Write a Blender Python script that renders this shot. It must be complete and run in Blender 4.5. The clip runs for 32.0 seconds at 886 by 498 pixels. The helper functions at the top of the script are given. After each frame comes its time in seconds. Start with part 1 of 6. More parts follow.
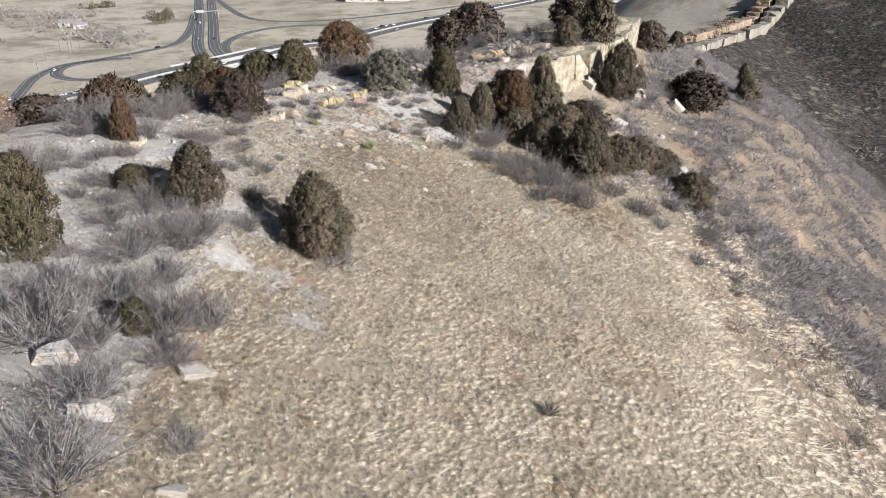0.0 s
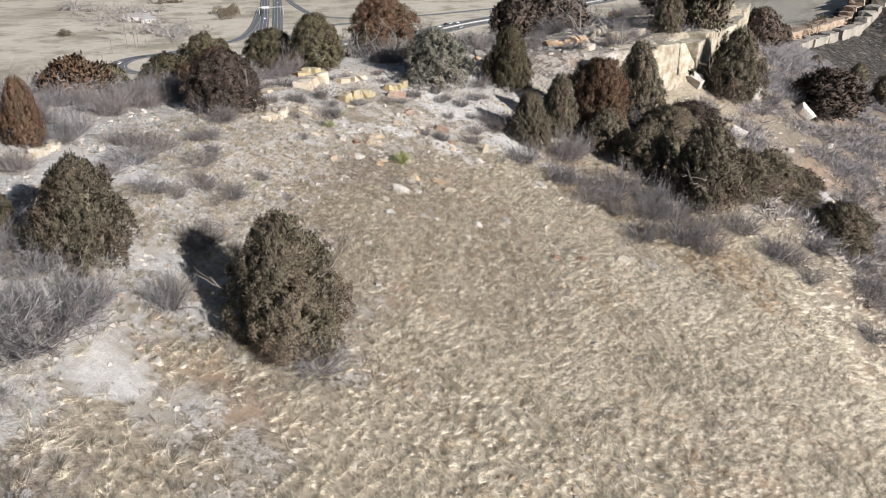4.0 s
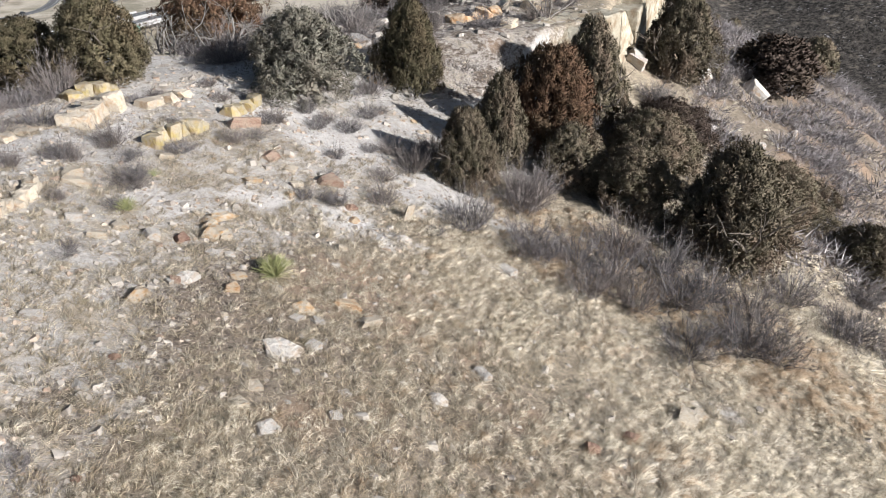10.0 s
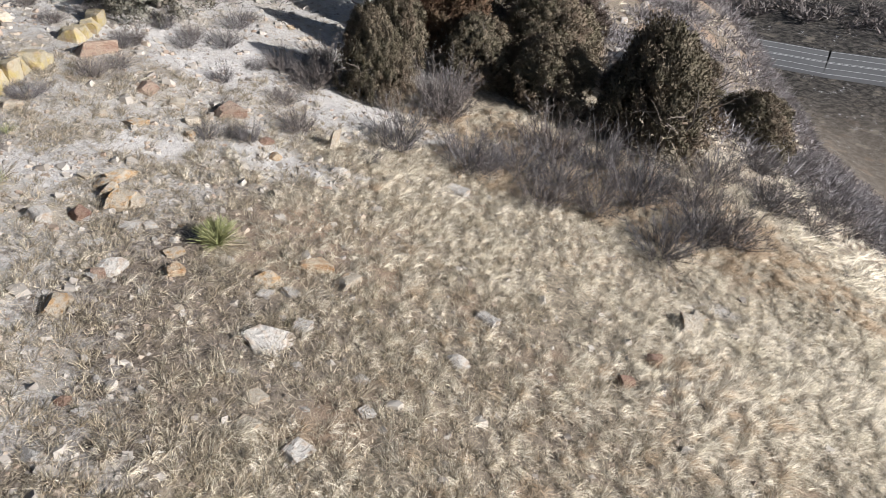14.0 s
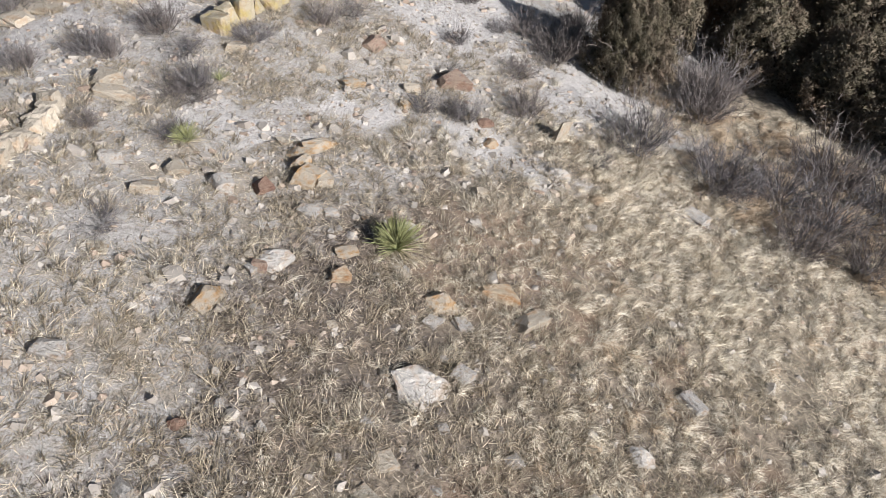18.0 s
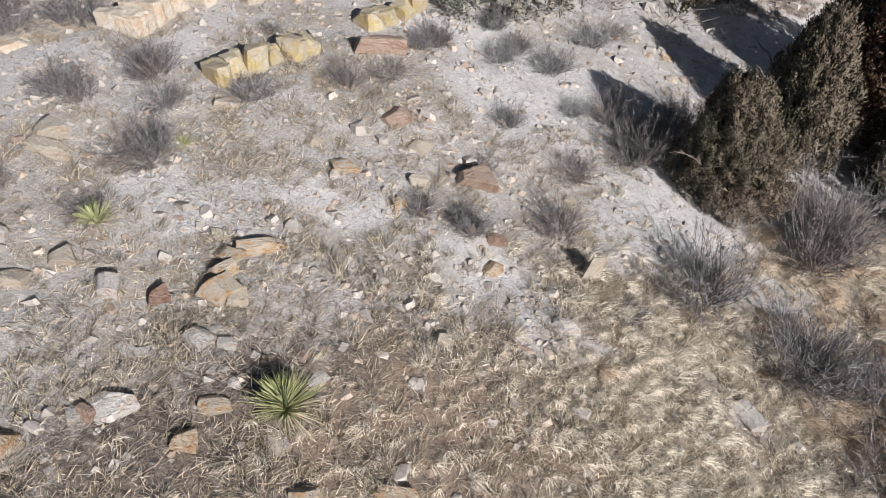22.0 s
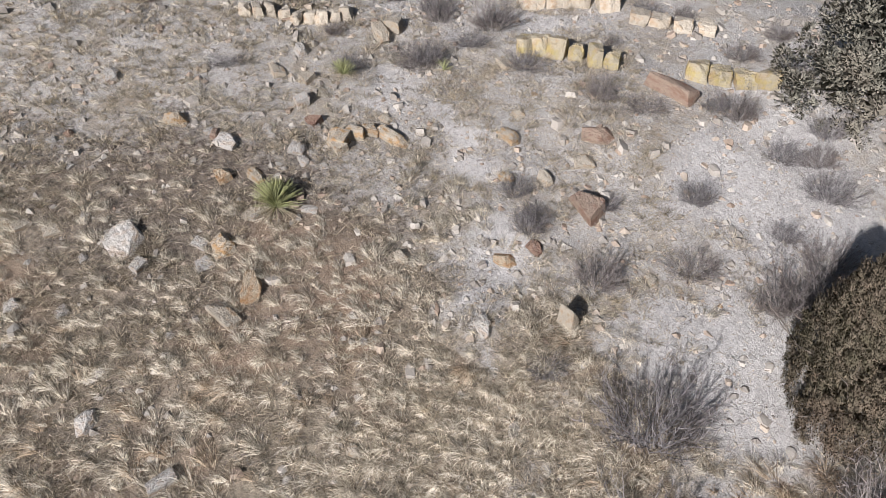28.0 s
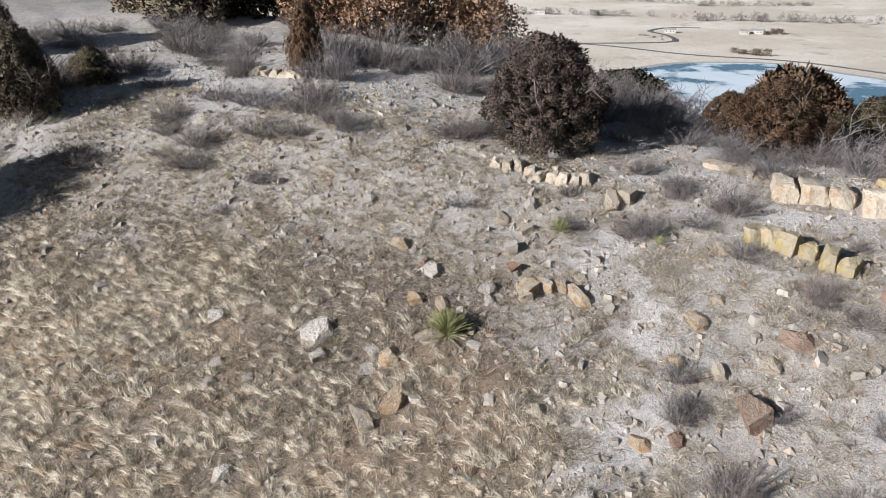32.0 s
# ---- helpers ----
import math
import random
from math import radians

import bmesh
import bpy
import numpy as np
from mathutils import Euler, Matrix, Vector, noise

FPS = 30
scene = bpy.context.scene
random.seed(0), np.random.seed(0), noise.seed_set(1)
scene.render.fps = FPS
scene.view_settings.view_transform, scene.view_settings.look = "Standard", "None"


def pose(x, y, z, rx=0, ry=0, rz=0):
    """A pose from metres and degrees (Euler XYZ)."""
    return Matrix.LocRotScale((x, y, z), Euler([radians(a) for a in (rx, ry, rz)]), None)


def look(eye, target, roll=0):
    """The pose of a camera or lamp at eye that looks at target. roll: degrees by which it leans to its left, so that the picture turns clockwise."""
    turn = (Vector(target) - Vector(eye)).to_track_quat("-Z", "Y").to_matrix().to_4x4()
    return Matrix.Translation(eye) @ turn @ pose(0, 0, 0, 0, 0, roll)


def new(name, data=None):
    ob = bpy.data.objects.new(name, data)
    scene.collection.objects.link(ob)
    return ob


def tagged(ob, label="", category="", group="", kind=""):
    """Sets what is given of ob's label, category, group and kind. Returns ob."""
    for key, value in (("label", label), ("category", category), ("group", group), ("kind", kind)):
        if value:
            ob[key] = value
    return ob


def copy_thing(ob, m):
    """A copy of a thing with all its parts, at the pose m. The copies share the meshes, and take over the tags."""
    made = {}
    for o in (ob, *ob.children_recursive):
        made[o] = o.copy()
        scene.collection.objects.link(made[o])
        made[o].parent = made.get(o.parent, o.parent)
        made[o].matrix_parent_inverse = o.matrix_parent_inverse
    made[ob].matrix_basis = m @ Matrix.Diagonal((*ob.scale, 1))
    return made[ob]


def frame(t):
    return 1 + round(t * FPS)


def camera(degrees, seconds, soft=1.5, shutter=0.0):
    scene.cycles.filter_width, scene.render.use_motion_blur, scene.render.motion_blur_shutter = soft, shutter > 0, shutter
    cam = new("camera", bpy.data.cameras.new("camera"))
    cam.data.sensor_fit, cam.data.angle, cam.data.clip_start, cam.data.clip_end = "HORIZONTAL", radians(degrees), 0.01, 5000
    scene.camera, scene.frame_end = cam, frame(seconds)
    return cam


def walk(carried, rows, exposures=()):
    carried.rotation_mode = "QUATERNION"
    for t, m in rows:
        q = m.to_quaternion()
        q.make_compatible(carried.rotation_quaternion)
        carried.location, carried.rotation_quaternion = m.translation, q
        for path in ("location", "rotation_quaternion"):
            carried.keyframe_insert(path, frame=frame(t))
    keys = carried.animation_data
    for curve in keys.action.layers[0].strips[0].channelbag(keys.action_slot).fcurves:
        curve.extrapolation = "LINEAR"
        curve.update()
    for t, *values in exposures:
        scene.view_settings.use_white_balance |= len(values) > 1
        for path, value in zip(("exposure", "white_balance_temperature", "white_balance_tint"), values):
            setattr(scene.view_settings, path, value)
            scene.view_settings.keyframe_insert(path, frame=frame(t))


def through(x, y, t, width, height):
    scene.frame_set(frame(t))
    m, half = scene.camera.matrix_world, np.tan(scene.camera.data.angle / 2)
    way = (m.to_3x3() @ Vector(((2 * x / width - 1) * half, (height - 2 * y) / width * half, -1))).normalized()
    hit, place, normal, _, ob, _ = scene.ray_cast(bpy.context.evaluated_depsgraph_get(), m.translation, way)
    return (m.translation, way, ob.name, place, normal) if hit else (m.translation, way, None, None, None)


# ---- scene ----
cam = camera(59.7, 32.0, soft=0.7)
METRES, EYE, TILT, LEAN, TURN = 72.0, 32.4, -24.5, 0.0, 0.0
ROWS = [
    (0.0, 0.0, 0.0, 0.0, -0.0, 0.0, 0.0),
    (0.5, 0.0011, 0.0282, 0.0032, 0.69, 0.02, -0.33),
    (1.0, 0.0012, 0.0556, 0.006, 1.5, -0.04, -0.67),
    (1.5, 0.0008, 0.0839, 0.0094, 2.44, -0.03, -1.08),
    (2.0, 0.0, 0.1132, 0.0135, 3.34, -0.07, -1.47),
    (2.5, 0.0, 0.144, 0.0195, 3.99, -0.09, -1.79),
    (3.0, -0.0003, 0.1756, 0.0267, 4.29, -0.11, -1.92),
    (3.5, -0.0009, 0.2084, 0.0344, 4.28, -0.07, -1.92),
    (5.5, -0.0081, 0.3352, 0.07, 4.28, -0.05, -1.97),
    (6.0, -0.01, 0.3648, 0.0792, 4.27, -0.04, -2.0),
    (6.5, -0.0118, 0.3929, 0.0883, 4.26, -0.04, -2.02),
    (7.0, -0.0134, 0.4187, 0.0973, 4.25, -0.03, -2.06),
    (7.5, -0.0153, 0.4399, 0.1052, 4.27, -0.0, -2.07),
    (8.0, -0.0182, 0.4556, 0.1128, 2.65, -0.04, -1.34),
    (8.5, -0.0237, 0.4685, 0.1179, -0.33, -0.08, 0.0),
    (9.0, -0.0308, 0.4796, 0.1217, -2.25, -1.0, 0.86),
    (9.5, -0.0376, 0.4895, 0.1247, -4.31, -1.92, 1.73),
    (10.0, -0.0449, 0.4994, 0.1275, -6.62, -2.95, 2.78),
    (10.5, -0.0521, 0.5092, 0.13, -8.88, -4.02, 3.79),
    (11.0, -0.0595, 0.519, 0.1325, -11.14, -5.14, 4.79),
    (11.5, -0.0667, 0.5283, 0.1341, -13.14, -6.25, 5.66),
    (12.0, -0.0739, 0.5367, 0.1354, -15.11, -7.39, 6.54),
    (12.5, -0.0808, 0.5444, 0.1369, -17.1, -8.63, 7.38),
    (13.0, -0.0873, 0.5514, 0.1384, -19.14, -9.86, 8.33),
    (13.5, -0.0911, 0.5568, 0.1395, -21.35, -11.13, 9.22),
    (15.5, -0.0852, 0.5785, 0.1484, -17.08, -13.63, 7.58),
    (16.0, -0.0825, 0.5839, 0.1508, -14.02, -13.79, 6.36),
    (16.5, -0.0801, 0.5884, 0.1525, -10.94, -14.01, 5.07),
    (17.0, -0.0777, 0.5928, 0.1544, -7.87, -14.3, 3.78),
    (17.5, -0.075, 0.5979, 0.1563, -4.8, -14.61, 2.47),
    (18.0, -0.0707, 0.6039, 0.1589, -2.17, -15.02, 1.4),
    (18.5, -0.0651, 0.6112, 0.1625, -1.61, -15.36, 1.14),
    (19.0, -0.0582, 0.6195, 0.1667, -0.82, -15.31, 0.76),
    (19.5, -0.0508, 0.6287, 0.1709, 0.68, -15.22, 0.1),
    (20.0, -0.0434, 0.6385, 0.1752, 2.62, -15.17, -0.8),
    (20.5, -0.0363, 0.6485, 0.1793, 5.1, -15.2, -1.92),
    (21.0, -0.0303, 0.6576, 0.1824, 7.79, -15.21, -3.18),
    (21.5, -0.0246, 0.6641, 0.1846, 10.54, -15.33, -4.39),
    (22.0, -0.0169, 0.6681, 0.1854, 13.33, -15.53, -5.72),
    (22.5, -0.007, 0.671, 0.1855, 16.33, -15.89, -7.15),
    (23.0, 0.0048, 0.6736, 0.1857, 19.39, -16.38, -8.56),
    (23.5, 0.0175, 0.6761, 0.1856, 22.86, -16.93, -10.09),
    (24.0, 0.0313, 0.6793, 0.1855, 27.33, -17.73, -11.95),
    (24.5, 0.0454, 0.6835, 0.1869, 32.08, -18.98, -13.84),
    (25.0, 0.0605, 0.6899, 0.189, 37.61, -20.08, -15.87),
    (25.5, 0.0752, 0.6982, 0.1927, 43.51, -21.23, -17.78),
    (27.5, 0.1295, 0.7494, 0.2145, 70.12, -27.41, -23.31),
    (28.0, 0.1386, 0.7643, 0.2209, 76.78, -28.53, -24.14),
    (28.5, 0.1456, 0.7801, 0.2274, 83.5, -29.76, -24.76),
    (29.0, 0.1501, 0.7939, 0.2333, 90.31, -31.17, -24.93),
    (29.5, 0.1521, 0.8037, 0.2377, 97.12, -32.66, -24.7),
    (30.0, 0.1523, 0.8094, 0.24, 103.54, -33.81, -24.16),
    (30.5, 0.1506, 0.8123, 0.2418, 107.16, -33.9, -23.72),
    (31.0, 0.1484, 0.814, 0.2433, 108.32, -32.88, -23.63),
    (31.5, 0.1466, 0.8138, 0.2437, 108.32, -31.31, -23.57),
    (32.0, 0.1456, 0.8139, 0.2436, 107.46, -29.24, -23.67),
]
walk(cam, [(t, pose(0, 0, EYE, TILT, LEAN, TURN) @ pose(METRES * x, METRES * y, METRES * z, 90 + pitch, roll, yaw)) for t, x, y, z, yaw, pitch, roll in ROWS], exposures=((0.0, 0.84, 6220, 11), (6.0, 0.92, 6220, 11), (10.0, 0.97, 6220, 11), (15.0, 0.86, 6200, 11), (23.0, 0.74, 6150, 14), (28.0, 0.62, 6150, 14), (32.0, 0.72, 6150, 12)))

# ---- world, sun ----
SUN_FROM = Vector((0.745, -0.667, 0.41)).normalized()
world = bpy.data.worlds.new("sky")
scene.world = world
world.use_nodes = True
wn = world.node_tree.nodes
sky = wn.new("ShaderNodeTexSky")
sky.sky_type, sky.sun_disc = "NISHITA", False
sky.sun_elevation, sky.sun_rotation = math.asin(SUN_FROM.z), math.atan2(SUN_FROM.x, SUN_FROM.y)
world.node_tree.links.new(sky.outputs[0], wn["Background"].inputs[0])
wn["Background"].inputs[1].default_value = 0.041
sun = new("sun", bpy.data.lights.new("sun", "SUN"))
sun.data.energy, sun.data.angle, sun.data.color = 5.0, radians(0.53), (1.0, 0.97, 0.93)
sun.matrix_world = look(SUN_FROM * 100, (0, 0, 0))


# ---- materials ----
class Nodes:
    def __init__(self, name, rough=0.9, spec=0.25):
        self.m = bpy.data.materials.new(name)
        self.m.use_nodes = True
        self.t = self.m.node_tree
        self.p = self.t.nodes["Principled BSDF"]
        self.p.inputs["Roughness"].default_value = rough
        self.p.inputs["Specular IOR Level"].default_value = spec

    def link(self, a, b):
        self.t.links.new(a, b)

    def add(self, kind, **values):
        n = self.t.nodes.new(kind)
        for k, v in values.items():
            n.inputs[k].default_value = v
        return n

    def coords(self, world_space=False):
        if world_space:
            return self.t.nodes.new("ShaderNodeNewGeometry").outputs["Position"]
        return self.t.nodes.new("ShaderNodeTexCoord").outputs["Object"]

    def noise(self, co, scale, detail=4.0, rough=0.6):
        n = self.add("ShaderNodeTexNoise", Scale=scale, Detail=detail, Roughness=rough)
        self.link(co, n.inputs["Vector"])
        return n.outputs["Fac"]

    def span(self, v, a, b, lo=0.0, hi=1.0):
        n = self.add("ShaderNodeMapRange")
        for i, x in enumerate((a, b, lo, hi)):
            n.inputs[i + 1].default_value = x
        self.link(v, n.inputs[0])
        return n.outputs[0]

    def mix(self, f, a, b, blend="MIX"):
        n = self.t.nodes.new("ShaderNodeMix")
        n.data_type, n.blend_type = "RGBA", blend
        for s, v in ((n.inputs[0], f), (n.inputs[6], a), (n.inputs[7], b)):
            if hasattr(v, "links"):
                self.link(v, s)
            else:
                s.default_value = (*v, 1) if isinstance(v, tuple) else v
        return n.outputs[2]

    def math(self, op, a, b=0.0):
        n = self.t.nodes.new("ShaderNodeMath")
        n.operation = op
        for s, v in ((n.inputs[0], a), (n.inputs[1], b)):
            if hasattr(v, "links"):
                self.link(v, s)
            else:
                s.default_value = v
        return n.outputs[0]

    def random(self, island=False):
        if island:
            return self.t.nodes.new("ShaderNodeNewGeometry").outputs["Random Per Island"]
        return self.t.nodes.new("ShaderNodeObjectInfo").outputs["Random"]

    def value(self, col, f, lo, hi):
        """Brighten or darken col by a factor between lo and hi."""
        h = self.t.nodes.new("ShaderNodeHueSaturation")
        self.link(self.span(f, 0, 1, lo, hi), h.inputs["Value"])
        self.link(col, h.inputs["Color"])
        return h.outputs[0]

    def bump(self, h, strength, distance):
        n = self.add("ShaderNodeBump", Strength=strength, Distance=distance)
        self.link(h, n.inputs["Height"])
        self.link(n.outputs[0], self.p.inputs["Normal"])

    def done(self, col):
        self.link(col, self.p.inputs["Base Color"])
        return self.m


def stone(name, base, second, stain, amount=0.35, scale=2.0, lichen=None):
    """Weathered sandstone: two tones, rusty stains, fine grain and, if given, crusts of lichen."""
    k = Nodes(name, 0.92, 0.2)
    co = k.coords()
    col = k.mix(k.span(k.noise(co, scale), 0.35, 0.65), base, second)
    col = k.mix(k.span(k.noise(co, scale * 0.8 + 0.6, 6, 0.65), 0.72 - amount, 0.80 - amount * 0.6), col, stain)
    if lichen:
        col = k.mix(k.span(k.noise(co, scale * 2.6, 5, 0.7), 0.48, 0.62, 0, 0.62), col, lichen)
    grain = k.noise(co, scale * 14, 6, 0.75)
    col = k.value(col, grain, 0.62, 1.35)
    col = k.value(col, k.random(), 0.82, 1.14)
    k.bump(k.math("ADD", k.math("MULTIPLY", grain, 0.5), k.noise(co, scale * 4, 4, 0.6)), 0.9, 0.10)
    return k.done(col)


def leafy(name, a, b, c, lo=0.55, hi=1.45, rough=0.75, through=0.0, patch=1.3, clump=0.0, tuft=0.0):
    """Foliage or twigs: tone changes from piece to piece and from plant to plant."""
    k = Nodes(name, rough, 0.08 if clump else 0.2)
    pick = k.span(k.noise(k.coords(), clump, 3, 0.6), 0.34, 0.66) if clump else k.random(True)
    col = k.mix(pick, a, b)
    col = k.mix(k.span(k.noise(k.coords(), patch, 3), 0.45, 0.65), col, c)
    col = k.value(col, k.random(), 0.8, 1.2)
    col = k.value(col, k.random(True), lo, hi)
    if tuft:
        spot = k.noise(k.coords(True), 3.2, 3, 0.7)
        col = k.value(col, k.span(spot, 0.38, 0.58), 1 - tuft, 1.2)
        col = k.mix(k.span(k.noise(k.coords(True), 1.6, 4, 0.7), 0.56, 0.70, 0, 0.35), col, (0.46, 0.35, 0.25))
    if through:
        glow = k.t.nodes.new("ShaderNodeBsdfTranslucent")
        both = k.t.nodes.new("ShaderNodeMixShader")
        both.inputs[0].default_value = through
        k.link(col, glow.inputs[0])
        k.link(k.p.outputs[0], both.inputs[1])
        k.link(glow.outputs[0], both.inputs[2])
        k.link(both.outputs[0], k.t.nodes["Material Output"].inputs[0])
    return k.done(col)


def plain(name, a, b, scale=8.0, rough=0.8, metal=0.0, spec=0.3):
    k = Nodes(name, rough, spec)
    k.p.inputs["Metallic"].default_value = metal
    co = k.coords()
    col = k.mix(k.noise(co, scale, 5), a, b)
    col = k.value(col, k.noise(co, scale * 7, 4), 0.85, 1.15)
    return k.done(col)


def ground_material():
    """Pale rock dust, brown litter, near-black mottled hills and tan plain, told apart by the mesh's cover values."""
    k = Nodes("hill_ground", 0.95, 0.15)
    at = k.t.nodes.new("ShaderNodeAttribute")
    at.attribute_name = "cover"
    sep = k.t.nodes.new("ShaderNodeSeparateColor")
    k.link(at.outputs["Color"], sep.inputs[0])
    co = k.coords(True)
    n1, n2, n3, n4 = k.noise(co, 0.9, 6, 0.7), k.noise(co, 5.0, 6, 0.75), k.noise(co, 26.0, 5, 0.8), k.noise(co, 0.25, 4)
    dust = k.mix(k.span(n2, 0.35, 0.65), (0.31, 0.288, 0.264), (0.48, 0.453, 0.425))
    dust = k.mix(k.span(n1, 0.50, 0.62), dust, (0.34, 0.297, 0.245))
    litter = k.mix(k.span(n2, 0.38, 0.62), (0.075, 0.06, 0.05), (0.24, 0.195, 0.155))
    thatch = k.mix(k.span(n2, 0.34, 0.60), (0.125, 0.102, 0.076), (0.40, 0.34, 0.255))
    litter = k.mix(at.outputs["Alpha"], litter, thatch)
    litter = k.mix(k.span(n4, 0.54, 0.68), litter, (0.27, 0.195, 0.14))
    f = k.math("ADD", sep.outputs[0], k.math("MULTIPLY", k.math("SUBTRACT", n1, 0.5), 1.5))
    f = k.math("ADD", f, k.math("MULTIPLY", k.math("SUBTRACT", n2, 0.5), 0.9))
    white = k.mix(k.span(n2, 0.36, 0.64), (0.41, 0.383, 0.36), (0.55, 0.522, 0.495))
    dust = k.mix(k.span(sep.outputs[0], 0.95, 1.5), dust, white)
    col = k.mix(k.span(f, 0.35, 0.65), litter, dust)
    # near-black to brown mottle for the hills across the valley, with snow left in hollows
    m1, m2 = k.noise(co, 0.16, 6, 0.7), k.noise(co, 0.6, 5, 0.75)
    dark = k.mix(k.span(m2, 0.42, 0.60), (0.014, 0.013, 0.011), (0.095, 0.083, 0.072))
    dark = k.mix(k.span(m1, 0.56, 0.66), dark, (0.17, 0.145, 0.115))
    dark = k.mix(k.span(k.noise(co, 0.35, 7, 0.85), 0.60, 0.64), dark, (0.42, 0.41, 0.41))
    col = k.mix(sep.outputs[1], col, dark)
    # the tan plain: pasture in broad fields, worn tracks
    p1, p2, p3 = k.noise(co, 0.006, 5, 0.6), k.noise(co, 0.03, 6, 0.7), k.noise(co, 0.25, 4, 0.7)
    tan = k.mix(k.span(p1, 0.42, 0.6), (0.47, 0.415, 0.335), (0.36, 0.312, 0.24))
    tan = k.mix(k.span(p2, 0.50, 0.64), tan, (0.27, 0.235, 0.18))
    tan = k.mix(k.span(p2, 0.30, 0.40, 1, 0), tan, (0.45, 0.41, 0.345))
    fields = k.mix(k.span(p1, 0.40, 0.6), (0.68, 0.62, 0.53), (0.54, 0.48, 0.39))
    fields = k.mix(k.span(p2, 0.56, 0.70), fields, (0.37, 0.325, 0.26))
    tan = k.mix(k.span(k.noise(co, 0.012, 7, 0.75), 0.52, 0.62, 0, 0.6), tan, (0.20, 0.185, 0.13))
    tan = k.mix(at.outputs["Alpha"], tan, fields)
    tan = k.value(tan, p3, 0.75, 1.25)
    col = k.mix(sep.outputs[2], col, tan)
    col = k.value(col, k.span(n3, 0.25, 0.75), 0.50, 1.5)
    k.bump(k.math("ADD", n3, n2), 0.8, 0.07)
    return k.done(col)


M_GROUND = ground_material()
M_CREAM = stone("cream_sandstone", (0.42, 0.36, 0.285), (0.53, 0.475, 0.39), (0.40, 0.275, 0.17), 0.22)
M_ORANGE = stone("rusty_sandstone", (0.50, 0.40, 0.28), (0.56, 0.48, 0.37), (0.42, 0.235, 0.11), 0.30)
M_RED = stone("red_sandstone", (0.31, 0.20, 0.145), (0.40, 0.29, 0.22), (0.22, 0.12, 0.09), 0.30)
M_WARM = stone("cream_and_orange_sandstone", (0.47, 0.405, 0.32), (0.57, 0.51, 0.425), (0.46, 0.285, 0.135), 0.30, 3.0)
M_BROWN = stone("tan_brown_sandstone", (0.34, 0.25, 0.19), (0.42, 0.34, 0.27), (0.27, 0.165, 0.12), 0.30, 2.4)
M_GREY = stone("grey_stone", (0.42, 0.39, 0.355), (0.56, 0.53, 0.49), (0.40, 0.30, 0.215), 0.24)
M_LICHEN = stone("lichen_sandstone", (0.35, 0.30, 0.21), (0.41, 0.365, 0.28), (0.33, 0.22, 0.115), 0.26, 1.6, (0.39, 0.32, 0.115))
M_CLIFF = stone("cliff_sandstone", (0.37, 0.335, 0.26), (0.46, 0.43, 0.345), (0.26, 0.20, 0.135), 0.30, 0.8)
M_FARCLIFF = stone("far_cliff_rock", (0.22, 0.20, 0.17), (0.31, 0.285, 0.245), (0.33, 0.22, 0.14), 0.20, 0.30)
M_RUSTCLIFF = stone("rust_cliff_rock", (0.27, 0.205, 0.15), (0.34, 0.29, 0.23), (0.26, 0.15, 0.09), 0.28, 0.30)
M_JUNIPER = leafy("juniper_scale_leaves", (0.086, 0.077, 0.048), (0.186, 0.154, 0.114), (0.150, 0.113, 0.083), 0.85, 1.15, clump=11.0, patch=2.2)
M_BROWNJUN = leafy("winter_brown_juniper", (0.062, 0.046, 0.037), (0.140, 0.106, 0.088), (0.100, 0.078, 0.058), 0.85, 1.15, clump=11.0, patch=2.2)
M_OLIVE = leafy("olive_juniper_leaves", (0.074, 0.068, 0.038), (0.155, 0.128, 0.082), (0.122, 0.094, 0.058), 0.85, 1.15, clump=11.0, patch=2.2)
M_GREYJUN = leafy("grey_green_juniper", (0.115, 0.110, 0.086), (0.225, 0.210, 0.172), (0.165, 0.145, 0.115), 0.85, 1.15, clump=11.0, patch=2.2)
M_REDJUN = leafy("rust_brown_juniper", (0.105, 0.062, 0.040), (0.150, 0.092, 0.058), (0.100, 0.074, 0.047), 0.85, 1.15, clump=11.0, patch=2.2)
M_OAKLEAF = leafy("dry_oak_leaves", (0.19, 0.115, 0.07), (0.27, 0.175, 0.115), (0.16, 0.095, 0.06))
M_BARK = plain("grey_brown_bark", (0.10, 0.080, 0.065), (0.21, 0.18, 0.155), 6.0, 0.95)
M_DEADWOOD = plain("bleached_deadwood", (0.15, 0.135, 0.12), (0.27, 0.245, 0.225), 5.0, 0.9)
M_TWIG = leafy("grey_bare_twigs", (0.105, 0.094, 0.095), (0.235, 0.218, 0.215), (0.140, 0.122, 0.117), 0.45, 1.35, 0.9)
M_HAZETWIG = leafy("lilac_grey_brush", (0.17, 0.155, 0.158), (0.30, 0.28, 0.28), (0.21, 0.19, 0.186), 0.55, 1.3, 0.9)
M_DARKTWIG = leafy("brown_bare_twigs", (0.125, 0.108, 0.102), (0.205, 0.182, 0.172), (0.15, 0.125, 0.112), 0.6, 1.35, 0.9)
M_GRASS = leafy("dry_bunchgrass", (0.72, 0.64, 0.51), (0.82, 0.745, 0.625), (0.70, 0.63, 0.50), 0.86, 1.12, 0.85, 0.30, 0.9, tuft=0.26)
M_RUSTGRASS = leafy("reddish_dry_grass", (0.52, 0.40, 0.28), (0.60, 0.49, 0.36), (0.48, 0.36, 0.25), 0.75, 1.25, 0.85, 0.4)
